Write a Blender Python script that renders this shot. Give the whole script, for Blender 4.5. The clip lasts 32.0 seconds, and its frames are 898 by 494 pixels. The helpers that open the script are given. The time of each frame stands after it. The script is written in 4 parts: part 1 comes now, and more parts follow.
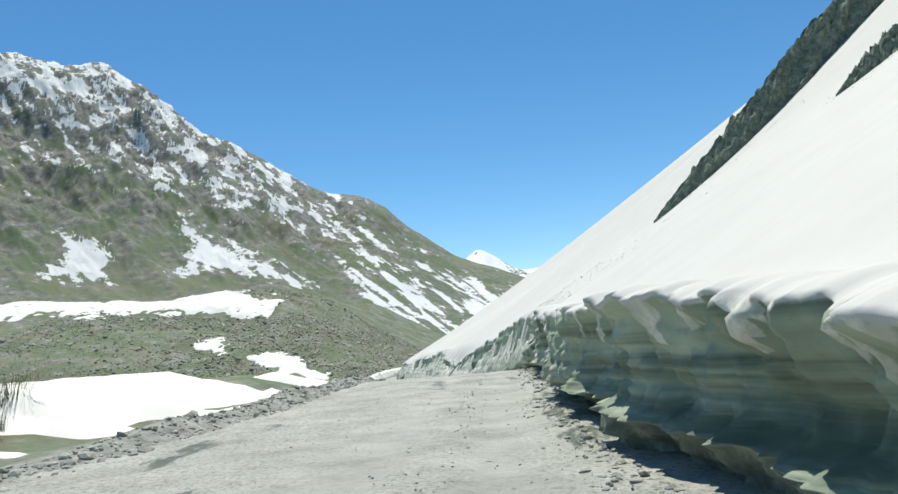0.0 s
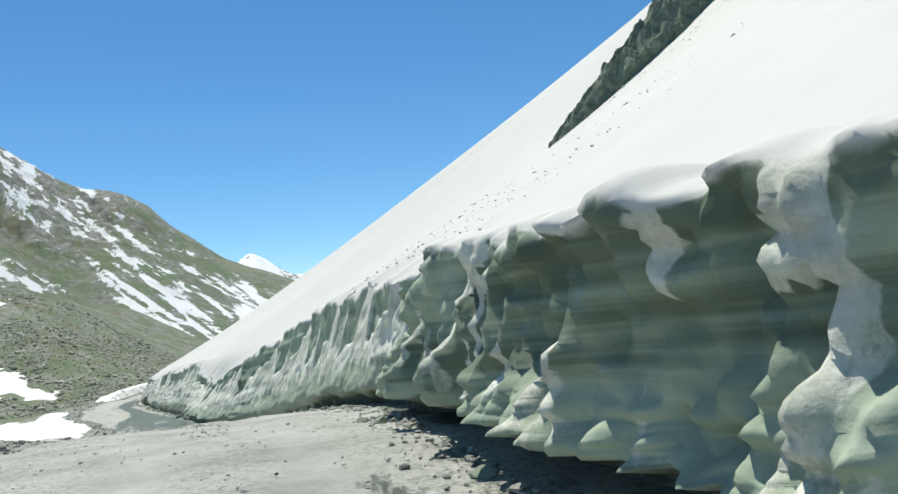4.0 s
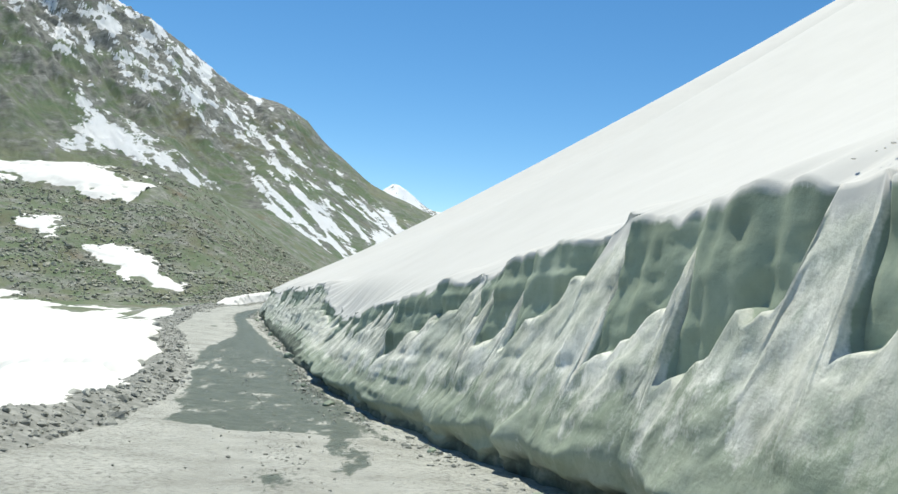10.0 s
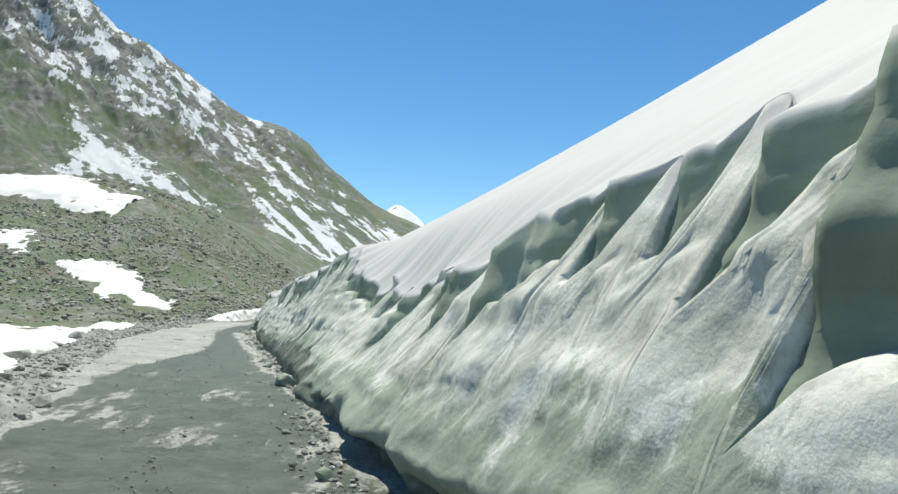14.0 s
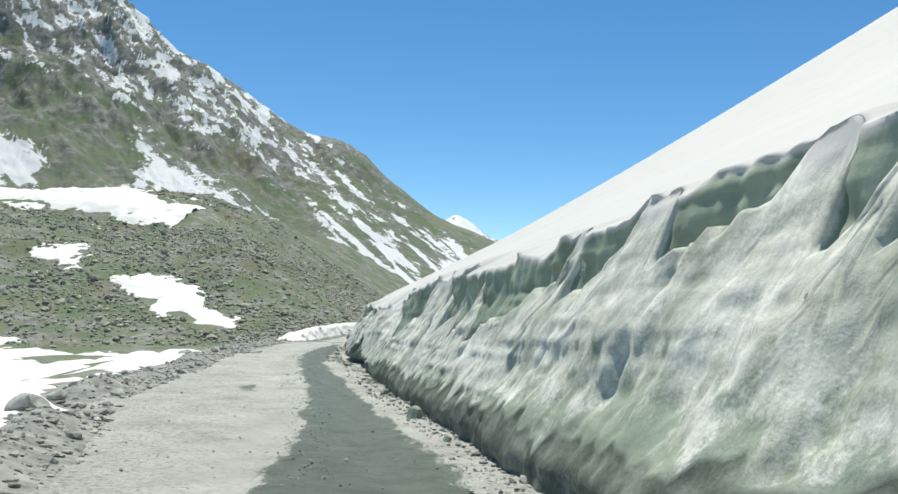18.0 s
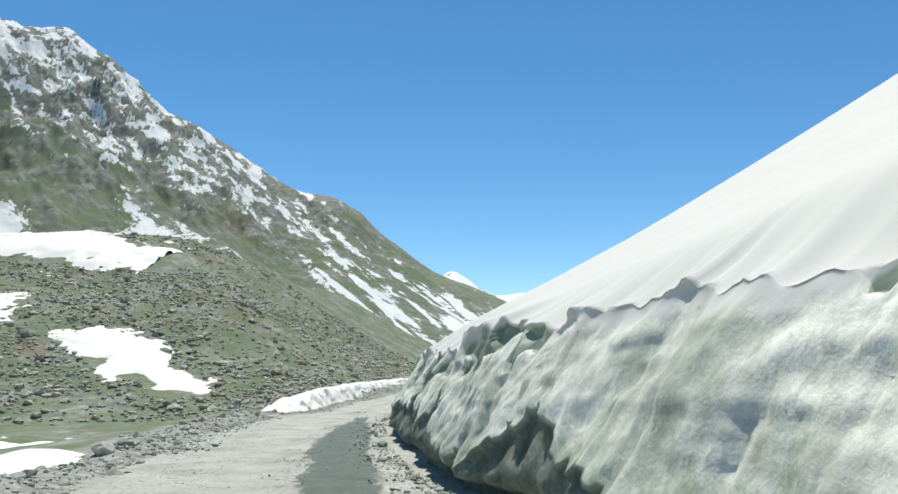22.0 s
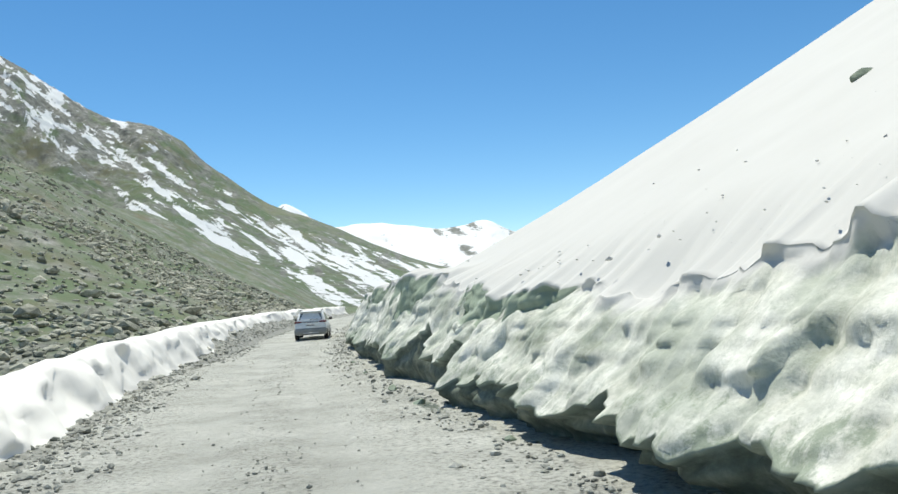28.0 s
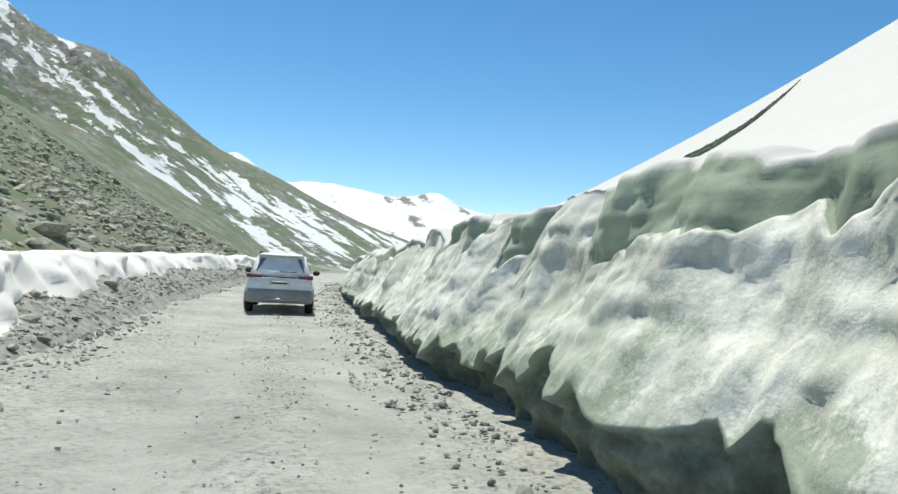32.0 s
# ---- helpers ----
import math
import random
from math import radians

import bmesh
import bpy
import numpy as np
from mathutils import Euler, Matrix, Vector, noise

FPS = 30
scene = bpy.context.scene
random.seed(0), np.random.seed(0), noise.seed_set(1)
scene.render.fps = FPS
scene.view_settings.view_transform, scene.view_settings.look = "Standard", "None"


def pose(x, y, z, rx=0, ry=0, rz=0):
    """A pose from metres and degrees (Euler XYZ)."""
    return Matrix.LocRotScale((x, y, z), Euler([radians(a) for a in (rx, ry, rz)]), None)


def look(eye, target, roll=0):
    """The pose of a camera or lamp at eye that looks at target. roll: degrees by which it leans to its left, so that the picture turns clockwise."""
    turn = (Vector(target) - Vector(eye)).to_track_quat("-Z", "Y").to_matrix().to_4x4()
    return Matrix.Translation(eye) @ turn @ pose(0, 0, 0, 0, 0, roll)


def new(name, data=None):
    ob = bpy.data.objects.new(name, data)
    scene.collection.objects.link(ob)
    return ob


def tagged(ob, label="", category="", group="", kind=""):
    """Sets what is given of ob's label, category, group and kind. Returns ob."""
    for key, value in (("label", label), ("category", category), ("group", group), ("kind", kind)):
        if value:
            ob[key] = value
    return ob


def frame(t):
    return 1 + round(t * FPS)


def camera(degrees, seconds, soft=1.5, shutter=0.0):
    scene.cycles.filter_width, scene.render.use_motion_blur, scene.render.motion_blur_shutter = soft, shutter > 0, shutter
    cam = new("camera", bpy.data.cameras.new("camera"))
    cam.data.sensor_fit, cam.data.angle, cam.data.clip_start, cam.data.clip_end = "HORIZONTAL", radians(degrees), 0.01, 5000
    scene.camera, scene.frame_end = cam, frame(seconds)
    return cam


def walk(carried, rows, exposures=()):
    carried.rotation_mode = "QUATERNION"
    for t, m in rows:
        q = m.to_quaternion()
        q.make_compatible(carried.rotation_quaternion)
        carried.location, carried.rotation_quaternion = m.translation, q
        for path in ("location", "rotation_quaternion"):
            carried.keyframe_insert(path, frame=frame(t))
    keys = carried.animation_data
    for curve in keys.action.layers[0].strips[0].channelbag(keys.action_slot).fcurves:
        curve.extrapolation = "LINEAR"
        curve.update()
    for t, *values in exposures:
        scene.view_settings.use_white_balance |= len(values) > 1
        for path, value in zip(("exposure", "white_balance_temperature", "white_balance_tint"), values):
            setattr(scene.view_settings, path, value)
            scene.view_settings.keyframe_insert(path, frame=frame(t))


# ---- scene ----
EXPOSURES = ((0, -0.04, 6700, 3), (32, -0.04, 6700, 3))
cam = camera(59.5, 32.0)
walk(cam, [
    (0, pose(-0.00, 0.00, 1.45, 96.73, 4.80, 3.70)),
    (0.5, pose(-0.59, 3.03, 1.50, 95.27, 5.25, -1.63)),
    (1, pose(-1.00, 6.00, 1.51, 95.92, 4.61, -7.63)),
    (1.5, pose(-1.13, 8.89, 1.49, 97.26, 3.72, -9.95)),
    (2, pose(-1.05, 11.62, 1.44, 97.08, 2.91, -12.70)),
    (2.5, pose(-0.89, 14.07, 1.39, 97.07, 2.19, -11.57)),
    (3, pose(-0.73, 16.18, 1.33, 96.17, 2.99, -14.37)),
    (3.5, pose(-0.61, 17.74, 1.32, 95.93, 4.27, -13.71)),
    (4, pose(-0.53, 18.94, 1.31, 95.61, 5.76, -12.67)),
    (4.5, pose(-0.51, 19.85, 1.29, 95.18, 2.97, -9.11)),
    (6.5, pose(-0.85, 22.27, 1.73, 94.51, -1.21, -11.91)),
    (7, pose(-0.91, 24.11, 1.70, 95.91, -0.99, -11.21)),
    (7.5, pose(-0.98, 26.05, 1.68, 95.74, -1.21, -11.40)),
    (8, pose(-1.04, 28.06, 1.68, 95.29, -2.37, -10.23)),
    (8.5, pose(-1.22, 30.22, 1.62, 95.80, -2.17, -9.03)),
    (9, pose(-1.39, 32.20, 1.50, 95.87, -3.14, -7.28)),
    (9.5, pose(-1.65, 34.10, 1.36, 94.97, -4.42, -6.07)),
    (10, pose(-1.90, 36.02, 1.24, 92.18, -4.75, -3.46)),
    (10.5, pose(-2.14, 38.02, 1.13, 91.52, -4.22, -2.94)),
    (11, pose(-2.36, 40.03, 0.98, 92.99, -3.38, -4.37)),
    (11.5, pose(-2.63, 42.06, 0.73, 93.57, -2.20, -4.29)),
    (12, pose(-2.95, 44.10, 0.46, 93.64, -3.22, -4.35)),
    (12.5, pose(-3.19, 46.29, 0.21, 92.50, -4.25, -4.12)),
    (13, pose(-3.43, 48.51, -0.07, 91.89, -3.44, -3.62)),
    (13.5, pose(-3.65, 50.71, -0.38, 93.14, -3.04, -3.25)),
    (14, pose(-3.93, 52.78, -0.67, 93.63, -3.17, -3.14)),
    (14.5, pose(-4.41, 54.73, -0.91, 92.03, -2.60, -3.06)),
    (15, pose(-5.01, 56.63, -1.10, 91.98, -0.95, 3.26)),
    (15.5, pose(-5.56, 58.44, -1.28, 94.70, -2.26, 5.94)),
    (17.5, pose(-7.88, 65.86, -0.84, 95.42, -2.03, 1.50)),
    (18, pose(-8.41, 68.53, -1.01, 94.17, -1.61, 1.23)),
    (18.5, pose(-8.93, 71.38, -1.18, 93.93, -2.25, 1.53)),
    (19, pose(-9.46, 74.35, -1.31, 93.91, -2.25, 0.56)),
    (19.5, pose(-9.96, 77.24, -1.46, 95.10, -0.93, -0.15)),
    (20, pose(-10.50, 80.14, -1.53, 97.81, -0.92, 1.11)),
    (20.5, pose(-11.12, 83.12, -1.63, 96.71, -1.03, 1.19)),
    (21, pose(-11.86, 86.20, -1.72, 96.80, -0.60, 0.90)),
    (21.5, pose(-12.71, 89.37, -1.79, 97.60, 0.04, 1.07)),
    (22, pose(-13.57, 92.54, -1.85, 98.34, 0.14, 1.00)),
    (22.5, pose(-14.36, 95.73, -1.92, 97.48, -0.79, 0.64)),
    (23, pose(-15.07, 98.88, -2.01, 96.53, -2.53, -0.14)),
    (23.5, pose(-15.70, 101.96, -2.17, 97.19, -2.53, -1.17)),
    (24, pose(-16.32, 104.98, -2.35, 96.85, -2.43, -1.44)),
    (24.5, pose(-16.86, 107.99, -2.50, 96.70, -2.51, -0.82)),
    (25, pose(-17.32, 111.02, -2.66, 97.44, -0.82, -0.25)),
    (25.5, pose(-17.72, 114.08, -2.72, 97.77, 0.40, -2.68)),
    (27.5, pose(-18.74, 125.85, -2.67, 93.99, 1.15, -8.61)),
    (28, pose(-18.93, 128.71, -2.79, 92.99, 3.38, -10.79)),
    (28.5, pose(-19.10, 131.57, -2.94, 92.21, 3.70, -12.31)),
    (29, pose(-19.26, 134.44, -3.07, 91.34, 3.60, -13.13)),
    (29.5, pose(-19.36, 137.24, -3.18, 91.74, 3.78, -13.74)),
    (30, pose(-19.44, 140.01, -3.29, 92.83, 4.18, -14.15)),
    (30.5, pose(-19.49, 142.80, -3.34, 94.35, 1.03, -12.47)),
    (31, pose(-19.51, 145.62, -3.39, 93.45, -0.78, -12.07)),
    (31.5, pose(-19.51, 148.46, -3.45, 94.42, -0.10, -12.97)),
    (32, pose(-19.49, 151.31, -3.51, 91.00, -3.32, -15.01)),
], EXPOSURES)

# ---- light ----
SUN_ELEVATION, SUN_AZIMUTH = 67.0, -10.0          # degrees; azimuth from +y towards +x
world = bpy.data.worlds.new("mountain_sky")
scene.world = world
world.use_nodes = True
nt = world.node_tree
sky = nt.nodes.new("ShaderNodeTexSky")
sky.sky_type, sky.sun_disc = "NISHITA", False
sky.sun_elevation, sky.sun_rotation = radians(SUN_ELEVATION), radians(SUN_AZIMUTH)
sky.altitude, sky.air_density, sky.dust_density, sky.ozone_density = 2500, 1.0, 0.2, 2.0
bg = nt.nodes["Background"]
bg.inputs["Strength"].default_value = 0.12
deep = nt.nodes.new("ShaderNodeHueSaturation")
deep.inputs["Saturation"].default_value, deep.inputs["Value"].default_value, deep.inputs["Hue"].default_value = 1.25, 1.25, 0.497
nt.links.new(sky.outputs[0], deep.inputs["Color"])
nt.links.new(deep.outputs[0], bg.inputs[0])
sun = new("sun", bpy.data.lights.new("sun", "SUN"))
sun.data.energy, sun.data.angle, sun.data.color = 5.5, radians(0.5), (1.0, 0.96, 0.9)
sx, sy, sz = (math.sin(radians(SUN_AZIMUTH)) * math.cos(radians(SUN_ELEVATION)),
              math.cos(radians(SUN_AZIMUTH)) * math.cos(radians(SUN_ELEVATION)), math.sin(radians(SUN_ELEVATION)))
sun.matrix_world = look((60 * sx, 60 * sy, 60 * sz), (0, 0, 0))


# ---- smooth noise on arrays ----
def lattice(ix, iy, seed):
    h = (ix.astype(np.int64) * 374761393 + iy.astype(np.int64) * 668265263 + seed * 974711) & 0x7FFFFFFF
    h = ((h ^ (h >> 13)) * 1274126177) & 0x7FFFFFFF
    return ((h ^ (h >> 16)) & 0xFFFF) / 32767.5 - 1.0


def vnoise(x, y, seed=0):
    x, y = np.broadcast_arrays(np.asarray(x, float), np.asarray(y, float))
    ix, iy = np.floor(x), np.floor(y)
    fx, fy = x - ix, y - iy
    ux, uy = fx * fx * fx * (fx * (fx * 6 - 15) + 10), fy * fy * fy * (fy * (fy * 6 - 15) + 10)
    a, b = lattice(ix, iy, seed), lattice(ix + 1, iy, seed)
    c, d = lattice(ix, iy + 1, seed), lattice(ix + 1, iy + 1, seed)
    return (a + (b - a) * ux) * (1 - uy) + (c + (d - c) * ux) * uy


def fbm(x, y, seed=0, octaves=4, gain=0.5):
    out, amp = 0.0, 1.0
    for k in range(octaves):
        out = out + amp * vnoise(np.asarray(x) * 2 ** k, np.asarray(y) * 2 ** k, seed + 17 * k)
        amp *= gain
    return out


def ridged(x, y, seed=0, octaves=4, gain=0.5):
    out, amp = 0.0, 1.0
    for k in range(octaves):
        out = out + amp * (1 - 2 * np.abs(vnoise(np.asarray(x) * 2 ** k, np.asarray(y) * 2 ** k, seed + 31 * k)))
        amp *= gain
    return out


def step(a, b, x):
    t = np.clip((np.asarray(x, float) - a) / (b - a), 0, 1)
    return t * t * (3 - 2 * t)


# ---- the plan: the road's line, by its y ----
KY = [-60, 0, 10, 20, 30, 40, 50, 60, 70, 80, 90, 100, 110, 120, 130, 140, 150, 160, 180, 200, 230, 280]
KX = [-0.60, -0.12, -0.96, -0.76, -1.28, -2.39, -3.69, -6.05, -8.62, -10.53, -12.88, -15.27, -17.10, -18.23, -18.98, -19.41, -19.51, -19.00, -17.60, -15.00, -9.00, 4.00]
KZ = [0.30, 0.02, 0.00, 0.03, 0.09, -0.56, -1.73, -2.50, -2.57, -2.97, -3.25, -3.55, -4.01, -4.15, -4.32, -4.70, -4.93, -5.05, -5.20, -5.30, -5.60, -6.50]


def spline(ks, vs, x):
    """Smooth curve through knots (Catmull-Rom tangents)."""
    ks, vs, x = np.asarray(ks, float), np.asarray(vs, float), np.asarray(x, float)
    m = np.gradient(vs, ks)
    i = np.clip(np.searchsorted(ks, x) - 1, 0, len(ks) - 2)
    h = ks[i + 1] - ks[i]
    t = np.clip((x - ks[i]) / h, 0, 1)
    return ((2 * t ** 3 - 3 * t ** 2 + 1) * vs[i] + (t ** 3 - 2 * t ** 2 + t) * h * m[i]
            + (-2 * t ** 3 + 3 * t ** 2) * vs[i + 1] + (t ** 3 - t ** 2) * h * m[i + 1])


def road_x(y):
    return spline(KY, KX, y)


def road_z(y):
    return spline(KY, KZ, y)


def ramp(pairs, y):
    return spline([p[0] for p in pairs], [p[1] for p in pairs], y)


# ---- materials ----
def material(name, roughness=0.9):
    m = bpy.data.materials.new(name)
    m.use_nodes = True
    t = m.node_tree
    b = t.nodes["Principled BSDF"]
    b.inputs["Roughness"].default_value = roughness
    b.inputs["Specular IOR Level"].default_value = 0.25
    return m, t, b


def n_noise(t, scale, detail=6.0, rough=0.6, stretch=(1, 1, 1), kind="Object", rot=(0, 0, 0)):
    co = t.nodes.new("ShaderNodeTexCoord")
    mp = t.nodes.new("ShaderNodeMapping")
    mp.inputs["Scale"].default_value = stretch
    mp.inputs["Rotation"].default_value = [radians(a) for a in rot]
    t.links.new(co.outputs[kind], mp.inputs[0])
    n = t.nodes.new("ShaderNodeTexNoise")
    n.inputs["Scale"].default_value, n.inputs["Detail"].default_value, n.inputs["Roughness"].default_value = scale, detail, rough
    t.links.new(mp.outputs[0], n.inputs["Vector"])
    return n.outputs["Fac"]


def n_ramp(t, fac, stops):
    r = t.nodes.new("ShaderNodeValToRGB")
    e = r.color_ramp.elements
    while len(e) < len(stops):
        e.new(0.5)
    for k, (p, c) in enumerate(stops):
        e[k].position, e[k].color = p, (*c, 1) if len(c) == 3 else c
    t.links.new(fac, r.inputs[0])
    return r.outputs[0]


def n_math(t, op, a, b):
    m = t.nodes.new("ShaderNodeMath")
    m.operation = op
    for k, v in enumerate((a, b)):
        if isinstance(v, (int, float)):
            m.inputs[k].default_value = v
        else:
            t.links.new(v, m.inputs[k])
    return m.outputs[0]


def n_mix(t, fac, a, b, mode="MIX"):
    m = t.nodes.new("ShaderNodeMix")
    m.data_type, m.blend_type = "RGBA", mode
    for k, v in ((0, fac), (6, a), (7, b)):
        if isinstance(v, (int, float)):
            m.inputs[k].default_value = v
        elif isinstance(v, tuple):
            m.inputs[k].default_value = (*v, 1)
        else:
            t.links.new(v, m.inputs[k])
    return m.outputs[2]


def n_attr(t, name):
    a = t.nodes.new("ShaderNodeAttribute")
    a.attribute_name = name
    return a.outputs["Fac"]


def n_bump(t, b, height, strength=0.4, distance=0.05):
    u = t.nodes.new("ShaderNodeBump")
    u.inputs["Strength"].default_value, u.inputs["Distance"].default_value = strength, distance
    t.links.new(height, u.inputs["Height"])
    t.links.new(u.outputs[0], b.inputs["Normal"])


def gate(t, value, lo, hi):
    """0 below lo, 1 above hi."""
    m = t.nodes.new("ShaderNodeMapRange")
    m.inputs[1].default_value, m.inputs[2].default_value = lo, hi
    t.links.new(value, m.inputs[0])
    return m.outputs[0]


def make_snow(name, white=1.0):
    """Slope snow; the dirt value turns it to the grainy snow of the cut and then to mud darkened with shade, the ice
    value to smooth faces with their shade in the colour, strata adds their layers.
    """
    m, t, b = material(name, 0.75)
    grain = n_noise(t, 0.6, 8)
    clean = n_ramp(t, grain, [(0.3, tuple(white * v for v in (0.545, 0.53, 0.495))), (0.7, tuple(white * v for v in (0.58, 0.565, 0.53)))])
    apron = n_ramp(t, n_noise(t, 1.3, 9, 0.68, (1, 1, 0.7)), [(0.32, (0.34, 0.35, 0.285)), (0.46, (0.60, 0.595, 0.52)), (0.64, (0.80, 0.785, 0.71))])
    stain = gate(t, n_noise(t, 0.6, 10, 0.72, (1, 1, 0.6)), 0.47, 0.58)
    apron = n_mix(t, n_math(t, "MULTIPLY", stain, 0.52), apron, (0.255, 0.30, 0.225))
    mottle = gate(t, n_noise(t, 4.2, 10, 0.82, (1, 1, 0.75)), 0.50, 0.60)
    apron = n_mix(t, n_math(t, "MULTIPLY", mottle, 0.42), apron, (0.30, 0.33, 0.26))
    blot = n_math(t, "ADD", n_attr(t, "dirt_shade"), n_math(t, "MULTIPLY", n_math(t, "SUBTRACT", n_noise(t, 1.7, 10, 0.78, (1, 1, 0.7)), 0.5), 0.8))
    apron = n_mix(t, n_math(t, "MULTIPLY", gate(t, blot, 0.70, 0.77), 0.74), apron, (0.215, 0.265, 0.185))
    # dark tone of the ice, which also carries the shade of the upright faces
    ice_shade = n_ramp(t, n_noise(t, 0.9, 7, 0.6, (1, 1, 0.8)), [(0.30, (0.20, 0.24, 0.175)), (0.52, (0.295, 0.345, 0.26)), (0.74, (0.41, 0.46, 0.365))])
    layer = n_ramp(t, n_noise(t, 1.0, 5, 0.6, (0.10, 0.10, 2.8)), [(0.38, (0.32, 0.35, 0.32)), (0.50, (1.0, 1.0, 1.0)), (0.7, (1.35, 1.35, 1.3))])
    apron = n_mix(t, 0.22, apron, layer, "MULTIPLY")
    ice_shade = n_mix(t, n_math(t, "ADD", 0.22, n_math(t, "MULTIPLY", n_attr(t, "strata"), 0.6)), ice_shade, layer, "MULTIPLY")
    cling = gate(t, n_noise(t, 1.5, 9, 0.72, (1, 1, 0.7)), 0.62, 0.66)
    ice_shade = n_mix(t, n_math(t, "MULTIPLY", cling, 0.7), ice_shade, apron)
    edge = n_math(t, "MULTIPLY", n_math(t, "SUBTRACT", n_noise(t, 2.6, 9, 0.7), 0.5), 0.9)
    face = n_mix(t, gate(t, n_math(t, "ADD", n_attr(t, "ice_shade"), edge), 0.42, 0.58), apron, ice_shade)
    dirt_shade = n_math(t, "ADD", n_attr(t, "dirt_shade"), n_math(t, "MULTIPLY", n_math(t, "SUBTRACT", n_noise(t, 1.2, 9, 0.7), 0.5), 0.9))
    col = n_mix(t, gate(t, dirt_shade, 0.22, 0.5), clean, face)
    # mud tone, dark enough to hold the shade of the undercut as well
    mud_shade = n_ramp(t, n_noise(t, 2.4, 9, 0.7), [(0.32, (0.06, 0.072, 0.055)), (0.5, (0.13, 0.15, 0.115)), (0.68, (0.27, 0.29, 0.235))])
    col = n_mix(t, gate(t, dirt_shade, 0.86, 1.12), col, mud_shade)
    speck = gate(t, n_noise(t, 9.0, 4, 0.8), 0.69, 0.75)
    col = n_mix(t, n_math(t, "MULTIPLY", speck, 0.4), col, (0.14, 0.14, 0.115))
    crumb = gate(t, n_noise(t, 17.0, 5, 0.75), 0.60, 0.68)
    crumb = n_math(t, "MULTIPLY", crumb, n_math(t, "MULTIPLY", gate(t, n_attr(t, "dirt_shade"), 0.3, 0.8), 0.45))
    col = n_mix(t, crumb, col, (0.15, 0.165, 0.125))
    t.links.new(col, b.inputs["Base Color"])
    n_bump(t, b, n_math(t, "ADD", n_noise(t, 5.5, 8, 0.7), n_math(t, "MULTIPLY", n_noise(t, 22.0, 4), 0.06)), 0.55, 0.085)
    rough = n_math(t, "SUBTRACT", gate(t, n_attr(t, "dirt_shade"), 0.12, 0.45), n_math(t, "MULTIPLY", n_attr(t, "ice_shade"), 0.5))
    relief = n_math(t, "ADD", 0.04, n_math(t, "MULTIPLY", rough, 0.28))
    t.links.new(relief, t.nodes["Bump"].inputs["Strength"])
    return m


def make_ground(name, tone=1.0, fine=1.0):
    """Alpine turf and scree; the snow attribute lays snow over it."""
    m, t, b = material(name, 0.95)
    big = n_noise(t, (0.085 if fine == 1.0 else 0.035) * fine, 8, 0.68)
    turf = n_ramp(t, big, [(p, tuple(v * tone for v in c)) for p, c in ((0.3, (0.205, 0.165, 0.11)), (0.5, (0.135, 0.185, 0.10)), (0.7, (0.245, 0.235, 0.155)))])
    scree = n_ramp(t, n_noise(t, 0.8 * fine, 8, 0.75), [(0.35, (0.10, 0.105, 0.09)), (0.55, (0.27, 0.27, 0.235)), (0.72, (0.46, 0.46, 0.43))])
    col = n_mix(t, gate(t, n_noise(t, 0.22 * fine, 8, 0.7), 0.45, 0.62), turf, scree)
    col = n_mix(t, gate(t, n_attr(t, "rock"), 0.3, 0.7), col, scree)
    dusty = n_ramp(t, n_noise(t, 2.2 * fine, 8, 0.75), [(0.34, (0.14, 0.145, 0.125)), (0.55, (0.31, 0.31, 0.28)), (0.72, (0.46, 0.46, 0.42))])
    col = n_mix(t, gate(t, n_math(t, "ADD", n_attr(t, "dust"), n_math(t, "SUBTRACT", n_noise(t, 0.5 * fine, 6, 0.7), 0.5)), 0.35, 0.65), col, dusty)
    sn = n_math(t, "ADD", n_attr(t, "snow"), n_math(t, "MULTIPLY", n_math(t, "SUBTRACT", n_noise(t, 0.16 * fine, 10, 0.72), 0.5), 1.25))
    if fine != 1.0:
        sn = n_math(t, "ADD", sn, n_math(t, "MULTIPLY", n_math(t, "SUBTRACT", n_noise(t, 0.075, 6, 0.7), 0.52), 1.3))
    col = n_mix(t, gate(t, sn, 0.46, 0.54), col, (0.85, 0.85, 0.84))
    t.links.new(col, b.inputs["Base Color"])
    n_bump(t, b, n_noise(t, 0.5 * fine, 10, 0.75), *((0.6, 0.25) if fine == 1.0 else (0.9, 0.8 / fine)))
    return m


